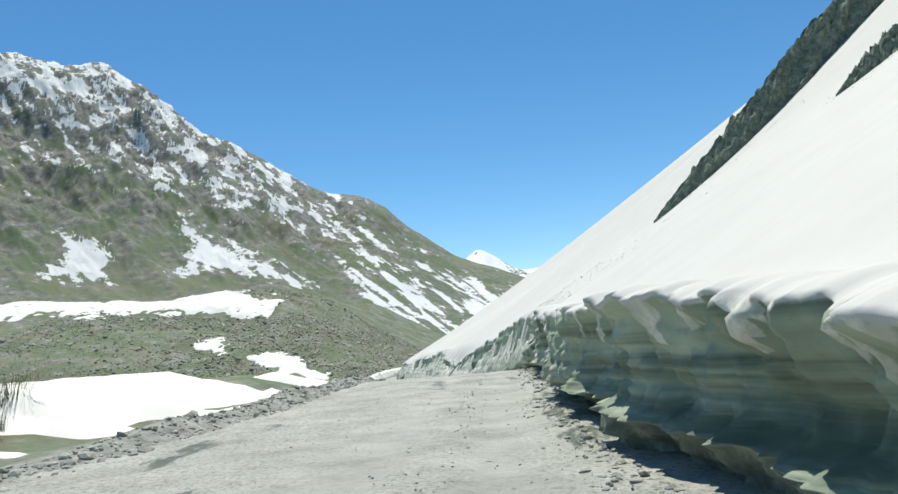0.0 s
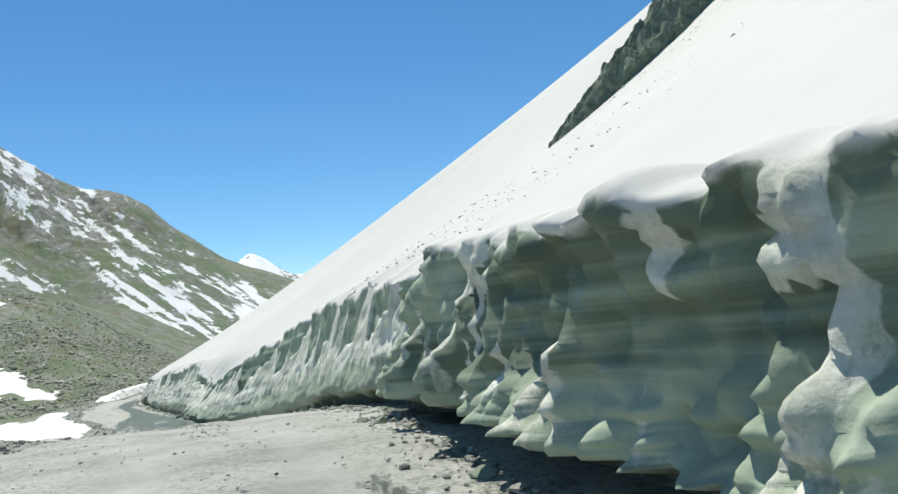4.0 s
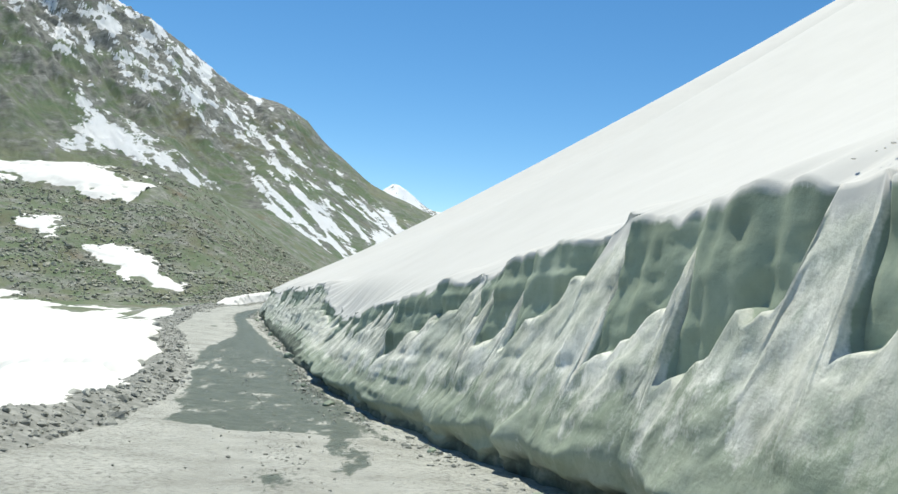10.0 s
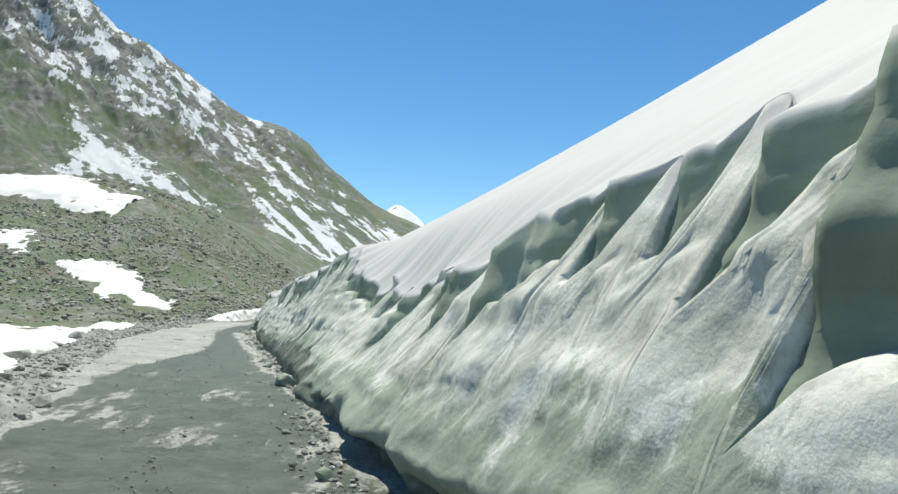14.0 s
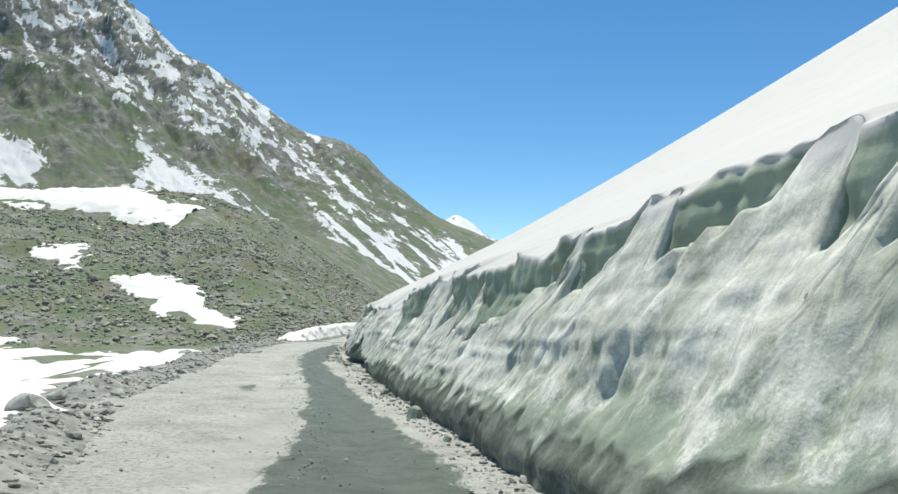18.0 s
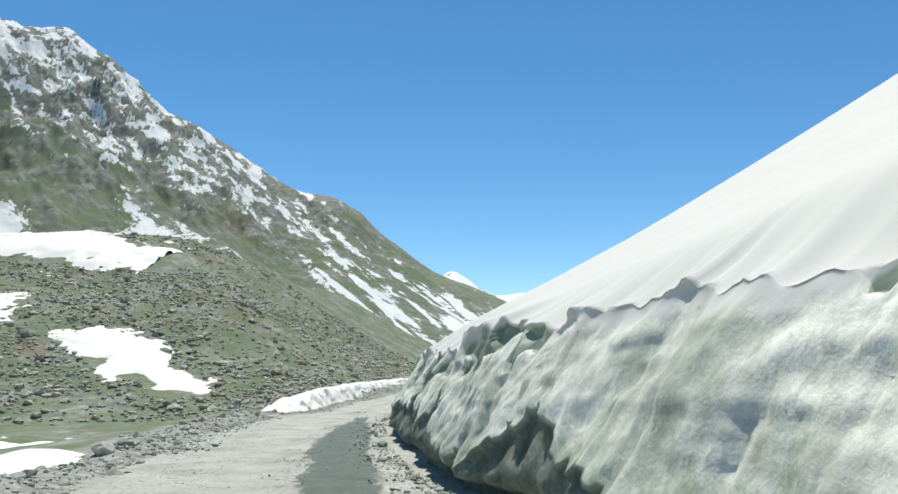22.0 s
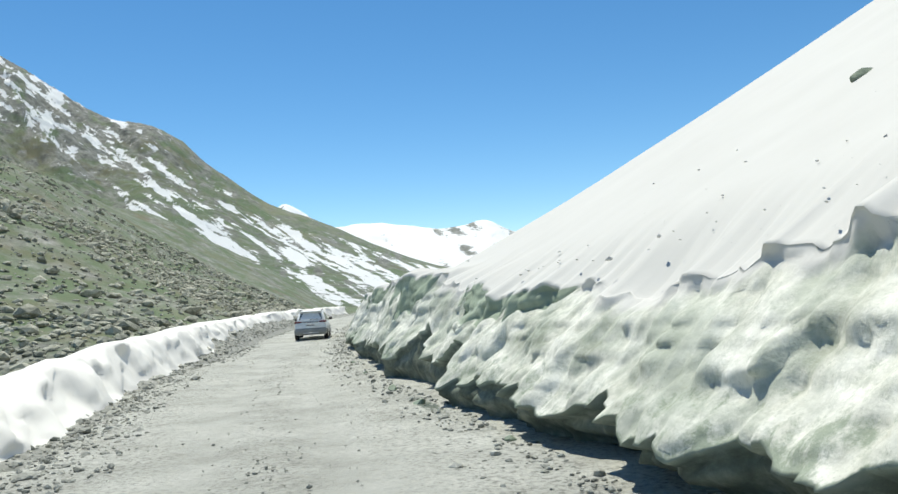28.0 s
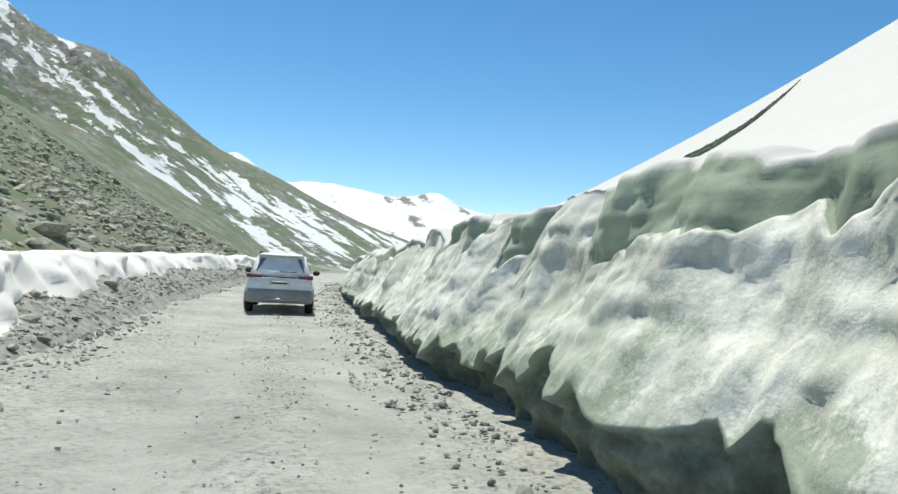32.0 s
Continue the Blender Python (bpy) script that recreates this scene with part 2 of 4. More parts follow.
def make_road():
    m, t, b = material("gravel_road", 0.92)
    dust = n_ramp(t, n_noise(t, 0.7, 9, 0.68), [(0.3, (0.30, 0.30, 0.265)), (0.5, (0.41, 0.41, 0.37)), (0.7, (0.50, 0.50, 0.455))])
    grit = n_ramp(t, n_noise(t, 14.0, 6, 0.8), [(0.34, (0.35, 0.35, 0.33)), (0.5, (1, 1, 1)), (0.7, (1.25, 1.25, 1.22))])
    patchy = gate(t, n_noise(t, 0.45, 8, 0.7, (1, 0.35, 1)), 0.40, 0.66)
    dust = n_mix(t, n_math(t, "SUBTRACT", n_math(t, "ADD", 0.6, n_math(t, "MULTIPLY", patchy, 0.5)), n_math(t, "MULTIPLY", n_attr(t, "rut"), 0.6)), dust, grit, "MULTIPLY")
    wet = n_ramp(t, n_noise(t, 2.5, 8, 0.7), [(0.3, (0.065, 0.08, 0.055)), (0.7, (0.15, 0.17, 0.13))])
    w = n_math(t, "ADD", n_attr(t, "wet"), n_math(t, "MULTIPLY", n_math(t, "SUBTRACT", n_noise(t, 1.3, 10, 0.75, (1, 0.3, 1)), 0.5), 1.5))
    wet_mask = gate(t, w, 0.47, 0.55)
    col = n_mix(t, wet_mask, dust, wet)
    t.links.new(col, b.inputs["Base Color"])
    t.links.new(gate(t, n_math(t, "SUBTRACT", 1.0, n_math(t, "MULTIPLY", wet_mask, 0.55)), 0.0, 1.0), b.inputs["Roughness"])
    n_bump(t, b, n_math(t, "ADD", n_noise(t, 9.0, 8, 0.75), n_math(t, "MULTIPLY", n_noise(t, 1.2, 4), 2.0)), 0.8, 0.06)
    return m


def make_stone(name, dark, mid, light):
    m, t, b = material(name, 0.9)
    info = t.nodes.new("ShaderNodeNewGeometry")
    col = n_ramp(t, n_noise(t, 3.0, 8, 0.7), [(0.3, dark), (0.52, mid), (0.72, light)])
    tone = n_ramp(t, info.outputs["Random Per Island"], [(0.0, (0.55, 0.56, 0.52)), (1.0, (1.25, 1.22, 1.15))])
    t.links.new(n_mix(t, 0.8, col, tone, "MULTIPLY"), b.inputs["Base Color"])
    n_bump(t, b, n_noise(t, 6.0, 8, 0.7), 0.6, 0.06)
    return m


SNOW = make_snow("old_snow")
FRESH = make_snow("bright_snow", 1.4)
TURF = make_ground("alpine_turf", 0.86)
FELL = make_ground("mountain_fell", 1.05, 0.14)
ROAD = make_road()
STONE = make_stone("grey_stone", (0.17, 0.175, 0.155), (0.38, 0.385, 0.355), (0.54, 0.54, 0.51))
HILL = make_stone("hill_stone", (0.17, 0.175, 0.14), (0.36, 0.36, 0.30), (0.56, 0.55, 0.48))
CRAG = make_stone("dark_crag", (0.06, 0.08, 0.065), (0.155, 0.19, 0.145), (0.32, 0.335, 0.28))


def sheet(name, P, mat, attrs=(), smooth=True, parent=None):
    """A grid mesh from an (n, m, 3) array, with float attributes of (n, m)."""
    n, m = P.shape[:2]
    k = np.arange(n * m).reshape(n, m)
    f = np.stack([k[:-1, :-1], k[1:, :-1], k[1:, 1:], k[:-1, 1:]], -1).reshape(-1, 4)
    me = bpy.data.meshes.new(name)
    me.from_pydata(P.reshape(-1, 3).tolist(), [], f.tolist())
    for key, v in attrs:
        a = me.attributes.new(key, "FLOAT", "POINT")
        a.data.foreach_set("value", np.ascontiguousarray(np.broadcast_to(v, (n, m)), dtype=np.float32).ravel())
    if smooth:
        me.polygons.foreach_set("use_smooth", [True] * len(me.polygons))
    me.materials.append(mat)
    ob = new(name, me)
    ob.parent = parent
    return ob


# ---- the road ----
WALL_FOOT = [(-30, 2.1), (5, 2.1), (20, 1.9), (28, 2.2), (36, 2.9), (45, 2.7), (52, 2.1), (60, 1.8), (70, 2.2), (80, 2.1), (88, 2.1),
             (97, 2.4), (108, 2.2), (118, 1.9), (127, 2.1), (136, 2.8), (146, 2.6), (153, 2.2), (160, 1.8), (175, 1.7), (230, 2.0)]
LIP = [(-30, 1.5), (0, 1.4), (4.5, 1.42), (6, 1.6), (10, 1.74), (15, 1.82), (20, 1.82), (22, 1.8), (24.5, 1.8), (26.5, 1.98), (28, 2.05), (30.8, 1.97), (33, 2.28), (36, 2.6), (40, 3.02), (45, 3.4), (48, 3.52), (50, 3.42),
       (52.5, 3.18), (54.5, 3.3), (57.5, 3.0), (60.5, 2.75), (62.5, 2.42), (65, 2.1), (68, 2.08), (70.5, 2.5), (73, 3.02), (76, 3.18), (79, 3.08), (84, 2.95), (89, 2.9), (92, 2.85), (94.5, 2.6), (97, 2.35), (100, 2.35),
       (104, 2.45), (105.5, 2.68), (108, 2.7), (111, 2.5), (114, 2.5), (120, 2.4), (126, 2.3), (132, 2.0), (135, 1.72), (141, 1.85), (145, 2.15), (148, 2.45), (150.5, 2.66), (153, 2.45), (156.5, 2.52), (159, 2.35), (165, 2.1), (172, 1.95), (180, 1.75), (230, 1.6)]
# the snow slope: y, height over the road 3.3 m beside its line, tilt, curve
PLANE = [(-20, 1.60, 0.613, 0.0), (10, 1.60, 0.610, 0.0), (25, 1.85, 0.603, -0.0001), (40, 2.60, 0.588, -0.0001), (55, 2.90, 0.575, 0.0008), (63, 2.61, 0.600, 0.0030),
         (70, 2.33, 0.594, 0.0055), (79, 2.61, 0.515, 0.0058), (87, 2.80, 0.456, 0.0051), (95, 2.69, 0.435, 0.0041), (105, 2.54, 0.448, 0.0030), (115, 2.87, 0.494, 0.0025),
         (122, 2.49, 0.546, 0.0032), (130, 1.76, 0.568, 0.0033), (138, 1.52, 0.561, 0.0039), (145, 1.63, 0.537, 0.0043), (152, 1.85, 0.489, 0.0044), (158, 1.73, 0.434, 0.0038),
         (166, 1.64, 0.370, 0.0031), (180, 1.78, 0.303, 0.0029), (210, 1.78, 0.268, 0.0063), (260, 1.63, 0.243, 0.0126)]


def plane_height(y, lat):
    y = np.asarray(y, float)
    d = np.maximum(np.asarray(lat, float) - 3.3, -1.5)
    p, k, c = [ramp([(q[0], q[j]) for q in PLANE], y) for j in (1, 2, 3)]
    rib = 0.3 * np.exp(-((y - 46.0) / 6.5) ** 2) * np.maximum(np.asarray(lat, float) - 10, 0) ** 2 / (np.maximum(np.asarray(lat, float) - 10, 0) + 8)
    return p + k * d + c * d * d / (1 + np.abs(d) / 40) + rib


LEFT_EDGE = [(-30, -5.2), (10, -5.4), (25, -4.5), (34, -3.4), (48, -3.2), (58, -2.2), (66, -1.9), (76, -2.6), (84, -3.6), (95, -3.0), (110, -3.6),
             (125, -3.8), (138, -2.9), (150, -3.4), (165, -3.5), (230, -4.0)]

ys = np.arange(-40, 262, 0.25)
u = np.linspace(0, 1, 41)
lo, hi = ramp(LEFT_EDGE, ys)[:, None] - 0.6, ramp(WALL_FOOT, ys)[:, None] + 1.5
LT = lo + (hi - lo) * u
YY = np.repeat(ys[:, None], len(u), 1)
ZZ = road_z(YY) + 0.02 * fbm(LT * 0.8, YY * 0.5, 3) - 0.035 * np.exp(-((LT + 0.85) / 0.35) ** 2) - 0.035 * np.exp(-((LT - 0.75) / 0.35) ** 2)
ZZ = ZZ + 0.012 * fbm(LT * 4, YY * 4, 5)
band_lo = np.interp(YY, [50, 50.6, 56, 64, 68, 72, 76, 82, 90, 100, 118, 128, 131], [3, -2.2, -2.0, -1.7, -1.5, -0.9, -0.6, -0.1, 0.2, 0.25, 0.0, 0.7, 3])
band_hi = np.interp(YY, [48, 54, 66, 76, 84, 100, 108, 117, 124, 131], [0.9, 2.2, 2.1, 1.5, 1.3, 1.3, 1.55, 1.6, 1.3, 1.0])
wet = np.clip(0.5 + 0.9 * np.minimum(LT - band_lo, band_hi - LT), 0, np.interp(YY, [48, 70, 76], [0.61, 0.66, 0.86]))
wet = np.maximum(wet, 0.5 * step(0.6, 1.0, fbm(LT * 0.7, YY * 0.16, 9)) * step(110, 90, YY))
wet = np.maximum(wet, 0.52 * step(0.7, 0.2, hi - 1.5 - LT) * step(0.0, 0.6, fbm(LT * .5, YY * 0.12, 29) + .2))
rut = np.exp(-((LT + 0.85) / 0.42) ** 2) + np.exp(-((LT - 0.75) / 0.42) ** 2) - 0.8 * step(-1.7, -2.6, LT) - 0.8 * step(1.4, 2.1, LT)
road = sheet("road", np.stack([road_x(YY) + LT, YY, ZZ], -1), ROAD, [("wet", wet), ("rut", rut)])
tagged(road, "pale dusty gravel mountain road with damp dark strips", "road", kind="structure")

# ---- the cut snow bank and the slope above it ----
# upright ice faces under the lip, shade put into their colour: from y to y, the height fraction of their lower edge at
# both ends
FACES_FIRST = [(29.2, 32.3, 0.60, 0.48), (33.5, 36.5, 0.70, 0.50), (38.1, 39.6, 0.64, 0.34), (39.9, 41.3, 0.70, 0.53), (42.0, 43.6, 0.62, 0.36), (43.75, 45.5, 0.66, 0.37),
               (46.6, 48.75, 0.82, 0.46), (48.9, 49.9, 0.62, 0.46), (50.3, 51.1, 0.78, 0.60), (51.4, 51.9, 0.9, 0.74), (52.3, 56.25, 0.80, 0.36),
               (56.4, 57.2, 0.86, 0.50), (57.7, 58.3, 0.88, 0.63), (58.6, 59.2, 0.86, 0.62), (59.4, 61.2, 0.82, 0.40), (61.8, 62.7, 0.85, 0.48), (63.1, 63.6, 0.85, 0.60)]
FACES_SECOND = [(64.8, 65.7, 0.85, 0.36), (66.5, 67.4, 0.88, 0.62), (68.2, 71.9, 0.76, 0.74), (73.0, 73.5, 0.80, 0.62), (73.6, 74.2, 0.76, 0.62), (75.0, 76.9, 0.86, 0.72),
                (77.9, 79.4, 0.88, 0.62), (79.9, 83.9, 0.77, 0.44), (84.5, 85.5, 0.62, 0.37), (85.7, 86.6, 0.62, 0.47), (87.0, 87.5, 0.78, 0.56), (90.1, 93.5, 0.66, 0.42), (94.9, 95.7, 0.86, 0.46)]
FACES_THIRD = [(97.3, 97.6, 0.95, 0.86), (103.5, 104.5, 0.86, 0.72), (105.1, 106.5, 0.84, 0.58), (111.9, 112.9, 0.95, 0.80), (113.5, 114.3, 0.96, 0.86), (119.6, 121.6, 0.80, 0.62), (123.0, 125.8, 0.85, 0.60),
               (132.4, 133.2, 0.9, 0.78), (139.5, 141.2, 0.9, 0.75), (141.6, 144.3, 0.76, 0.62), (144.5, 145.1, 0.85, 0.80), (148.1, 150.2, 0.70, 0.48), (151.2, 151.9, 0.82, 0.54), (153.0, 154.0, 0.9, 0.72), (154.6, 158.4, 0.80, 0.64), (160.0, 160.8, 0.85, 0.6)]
# hollows in the foot of the wall, their shade also in the colour: middle, half width, height fraction
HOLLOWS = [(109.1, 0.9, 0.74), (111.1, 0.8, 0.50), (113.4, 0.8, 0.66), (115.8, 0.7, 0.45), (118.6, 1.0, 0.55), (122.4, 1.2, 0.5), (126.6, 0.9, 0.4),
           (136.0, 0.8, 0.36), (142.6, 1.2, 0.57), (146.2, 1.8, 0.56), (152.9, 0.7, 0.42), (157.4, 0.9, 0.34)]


def wall_columns(y):
    """Lip height, foot, height fractions of the dark base and of the apron's top, apron depth and raggedness, along y."""
    o = 0 * y
    calm = step(34, 28, y)
    H = ramp(LIP, y) + (0.12 - 0.06 * calm) * fbm(y * 0.9, o, 41, 3) + 0.07 * vnoise(y * 4.3, 1.7 + o, 43) + 0.09 * np.abs(vnoise(y * 2.6, 3.3 + o, 44)) - 0.04
    foot = ramp(WALL_FOOT, y)
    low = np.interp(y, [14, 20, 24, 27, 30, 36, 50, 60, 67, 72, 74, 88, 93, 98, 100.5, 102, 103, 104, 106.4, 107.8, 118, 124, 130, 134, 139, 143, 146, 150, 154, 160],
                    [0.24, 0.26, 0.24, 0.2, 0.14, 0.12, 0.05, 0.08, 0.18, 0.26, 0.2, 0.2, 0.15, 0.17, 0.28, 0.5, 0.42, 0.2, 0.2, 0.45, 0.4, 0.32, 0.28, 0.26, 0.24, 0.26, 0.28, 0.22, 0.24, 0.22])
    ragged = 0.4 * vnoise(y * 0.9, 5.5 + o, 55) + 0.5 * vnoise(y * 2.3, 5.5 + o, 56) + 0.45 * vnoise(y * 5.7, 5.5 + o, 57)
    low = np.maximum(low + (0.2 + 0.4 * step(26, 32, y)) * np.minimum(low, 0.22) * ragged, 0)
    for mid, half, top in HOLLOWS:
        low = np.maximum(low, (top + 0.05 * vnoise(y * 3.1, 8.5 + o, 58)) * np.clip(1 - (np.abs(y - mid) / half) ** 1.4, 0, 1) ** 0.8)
    depth = ramp([(-30, 0.3), (5, 0.35), (20, 0.5), (28, 0.6), (34, 0.8), (40, 1.1), (45, 1.4), (52, 1.75), (60, 1.9), (75, 1.75), (90, 1.55), (105, 1.3), (120, 1.35), (136, 1.5), (148, 1.4), (170, 1.2), (230, 1.2)], y)
    even = step(31, 27, y)
    far = step(160, 164, y)
    deep = np.interp(y, [14, 24, 32], [0.84, 0.78, 0.70])
    p = y / 2.9 + 0.6 * vnoise(y * 0.21, 0.4 + o, 45)
    r = np.clip(0.75 * (lattice(np.floor(p), o, 5) + 1) - 0.08, 0, 1)
    bite = even * 0.9 + far * 0.6 * r * (p - np.floor(p))
    ha = np.clip(1.0 - deep * bite, low + 0.12, 0.998)
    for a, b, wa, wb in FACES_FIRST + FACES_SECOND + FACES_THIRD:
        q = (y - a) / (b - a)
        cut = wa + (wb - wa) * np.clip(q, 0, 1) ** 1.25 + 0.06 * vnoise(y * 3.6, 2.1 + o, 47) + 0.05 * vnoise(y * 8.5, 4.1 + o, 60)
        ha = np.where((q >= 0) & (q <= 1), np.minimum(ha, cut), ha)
    ha = np.clip(ha, low + 0.1, 0.998)
    ha = np.convolve(np.pad(ha, 1, "edge"), [0.2, 0.6, 0.2], "valid")
    bench = np.convolve(np.pad(0.4 * np.minimum(low, 0.3), 20, "edge"), np.hanning(41) / np.hanning(41).sum(), "valid")
    amp = ramp([(-30, 0.0), (10, 0.0), (27, 0.0), (34, 1.0), (50, 1.0), (88, 1.0), (94, 0.8), (102, 0.7), (106, 0.75), (126, 0.6), (131, 0.3), (141, 0.4), (156, 0.5), (230, 0.3)], y)
    whole = ramp(LIP, y)
    H = H - 0.2 * depth * (1 - ha) * np.interp(y, [30, 38, 94, 97, 143, 149], [0, 1, 1, 0.4, 0.4, 0.7])
    return H, foot, low, ha, depth, amp, whole, bench


def wall_face(y, w, H, foot, low, ha, depth, amp, whole, bench):
    """Sideways place (from the road's line), dirt and painted shade of the cut face at height fraction w."""
    h = w * H
    level = np.clip((np.minimum(w, ha) * H / whole - bench) / (0.998 - bench), 0, 1)
    calm = step(31, 36, y) * (1 - 0.3 * step(96, 103, y)) * (1 - 0.8 * step(123, 129, y) + 0.35 * step(142, 150, y))
    lean = np.interp(y, [28, 34], [0.35, 0.5])
    q = level
    up = np.clip((w - ha) / (1.001 - ha), 0, 1)
    lat = foot + 0.12 * (1 - 0.5 * calm) * fbm(y * 0.6, w * 0.6, 42, 3) + depth * (q ** 0.9 + lean * (1 - q) * np.clip((w - ha) / (1.001 - ha), 0, 1)) + amp * np.clip((1 - ha) / 0.15, 0, 1) * (0.20 * step(0, 0.05, up) - 0.12 * up)
    # buttresses: narrow upright pillars that lean back to the lip
    prop = ramp([(-30, 0.1), (4, 0.3), (10, 0.2), (14, 0.45), (18, 0.6), (28, 0.7), (38, 0.3), (60, 0.0), (120, 0.0), (135, 0.2), (150, 0.25), (165, 0.25), (230, 0.2)], y)
    peak = np.clip(1.3 * ridged(y * (0.62 + 0.3 * step(13, 17, y)) + 0.12 * h, 0.35 * h, 63, 2, 0.7) - 0.6, 0, 1)
    lat = lat - 0.25 * prop * (1 - 0.85 * calm) * peak * np.clip(1.02 - w, 0, 1) * step(0.0, 0.28, w)
    # thin fins of packed snow standing out of the first stretch, each with its own top and tilt
    fins = 0 * lat
    for pitch, seed, reach in ((0.47, 301, 0.17), (0.25, 307, 0.12)):
        cell = y / pitch + 0.10 * h + 0.15 * vnoise(y * 0.7, h * 0.8, seed) + 0.03 * vnoise(y * 5, h * 6, seed + 1) / pitch
        c = np.floor(cell)
        r, top, bent = (lattice(c, 0 * c, seed) + 1) / 2, (lattice(c, 0 * c + 3, seed) + 1) / 2, lattice(c, 0 * c + 7, seed)
        across = np.abs(cell - c - 0.5 - 0.18 * bent * (w - 0.4)) / (0.18 + 0.14 * r)
        fins = np.maximum(fins, reach * (r > 0.58) * np.clip(1 - across, 0, 1) ** 0.8 * np.clip((0.35 + 0.62 * top - w) / 0.35, 0, 1) * step(0.10, 0.32, w + 0.1 * vnoise(y * 4, h * 5, seed + 2)))
    fins = fins * ramp([(-30, 0.2), (6, 0.3), (12, 0.5), (16, 1.0), (30, 1.0), (36, 0.25), (46, 0.0), (230, 0.0)], y)
    # tongues of clean snow hanging from the lip over the dark ice
    tongue = 0.3 * step(32, 27, y) * np.clip(ridged(y * 1.7 + 0.25 * h, 0.3 * h, 321, 2, 0.6) - 0.8, 0, 0.2) / 0.2
    hang = step(0.03, -0.03, (1.0 - tongue) - w + 0.05 * vnoise(y * 5, h * 5, 323))
    lat = lat - fins - 0.07 * step(32, 27, y) * hang * step(1.0, 0.9, w)
    lat = lat + step(33, 28, y) * (0.05 * fbm(y * 2.2, h * 2.6, 325, 3) + 0.03 * ridged(y * 6, h * 7, 327, 2, 0.5))
    flute = ramp([(-30, 0.03), (12, 0.08), (20, 0.13), (50, 0.13), (60, 0.08), (90, 0.07), (105, 0.05), (230, 0.05)], y)
    lat = lat - flute * (1 - 0.8 * calm) * ridged(y * 1.1 + 0.5 * h, w * 0.45, 48, 3)
    ledge = ramp([(-30, 0.07), (28, 0.05), (36, 0.008), (125, 0.008), (135, 0.02), (230, 0.02)], y)
    lat = lat + ledge * vnoise(y * 0.12, h * 3.2, 49) + 0.5 * ledge * vnoise(y * 0.5, h * 8, 59)
    lat = lat + 0.45 * step(17, 12, y) * np.sin(np.pi * np.clip(w, 0, 1)) ** 1.3
    fl = y * (1.35 + 0.55 * step(13, 16, y) * step(30, 26, y)) + 0.9 * vnoise(y * 0.3, 0.35 * h, 68) + 0.25 * h
    lat = lat + 0.13 * step(36, 30, y) * step(11, 16, y) * step(0.08, 0.35, w) * np.clip(0.6 + 0.9 * vnoise(y * 0.4, h * 0.5, 69), 0, 1.2) * (fl - np.floor(fl) - 0.5) * step(1.0, 0.93, w)
    lat = lat + 0.04 * step(36, 31, y) * ridged(y * 4.0, h * 2.2, 70, 2, 0.5)
    saw = h * 1.7 + 0.9 * vnoise(y * 0.22, 0 * y, 65) + 0.25 * vnoise(y * 1.1, h, 66)
    lat = lat + 0.07 * step(16, 21, y) * step(33, 27, y) * np.clip(0.55 + 0.8 * vnoise(y * 0.5, h * 0.8, 67), 0, 1.1) * (saw - np.floor(saw) - 0.5) * step(0.1, 0.3, w) * step(1.0, 0.9, w)
    lat = lat + (0.10 - 0.085 * calm) * fbm(y * 1.3, h * 1.5, 50, 3) + (1 - 0.9 * calm) * (0.045 + 0.025 * step(122, 130, y) - 0.02 * step(146, 152, y)) * ridged(y * 3.0, h * 3.0, 51, 2, 0.5)
    lat = lat + (0.022 - 0.014 * calm) * ridged(y * 3.1 + 0.6 * h, h * 2.3, 75, 2, 0.5) + (0.03 - 0.02 * calm) * np.abs(vnoise(y * 2.1, h * 2.6, 77)) * (1 - step(0.0, 0.05, up) * calm)
    lat = lat - 0.05 * calm * fbm(y * 1.7, h * 2.0, 333, 3) * step(1.0, 0.8, w)
    big = ramp([(-30, 0.1), (28, 0.08), (40, 0.12), (70, 0.08), (100, 0.22), (130, 0.2), (150, 0.2), (230, 0.2)], y)
    lat = lat + big * (1 - 0.75 * calm) * fbm(y * 0.42, h * 0.6, 52, 2)
    cut = ramp([(-30, 0.15), (20, 0.15), (30, 0.2), (40, 0.12), (60, 0.15), (66, 0.08), (96, 0.08), (102, 0.2), (125, 0.3), (136, 0.2), (142, 0.05), (150, 0.05), (162, 0.05), (230, 0.05)], y)
    cut = cut * (0.75 + 0.5 * vnoise(y * 0.35, 0 * y, 53))
    lat = lat + (cut + 0.25 - 0.15 * step(130, 140, y) - 0.2 * step(62, 67, y) * step(100, 97, y)) * step(0.17 + 0.06 * vnoise(y * 1.2, 0 * y, 54), 0.05, w)
    over = np.clip(low / 0.3, 0, 1) * (1 - 0.3 * step(130, 140, y)) * (0.75 + 0.3 * vnoise(y * 0.7, 9.1 + 0 * y, 57))
    deep = np.clip(1 - w / np.maximum(low, 0.02), 0, 1)
    foot_band = step(62, 67, y) * step(100, 97, y)
    over = over * (1 - 0.5 * step(15, 8, y)) * (1 - 0.9 * foot_band) * (1 - 0.6 * step(98, 101, y) * step(130, 126, y))
    lat = lat - 0.10 * (1 - 0.75 * step(130, 140, y)) * (1 - 0.95 * calm) * np.clip(low / 0.3, 0, 1) * np.exp(-((w - low) / 0.16) ** 2) + over * (0.55 * step(0.0, 0.15, deep) + 0.45 * deep)
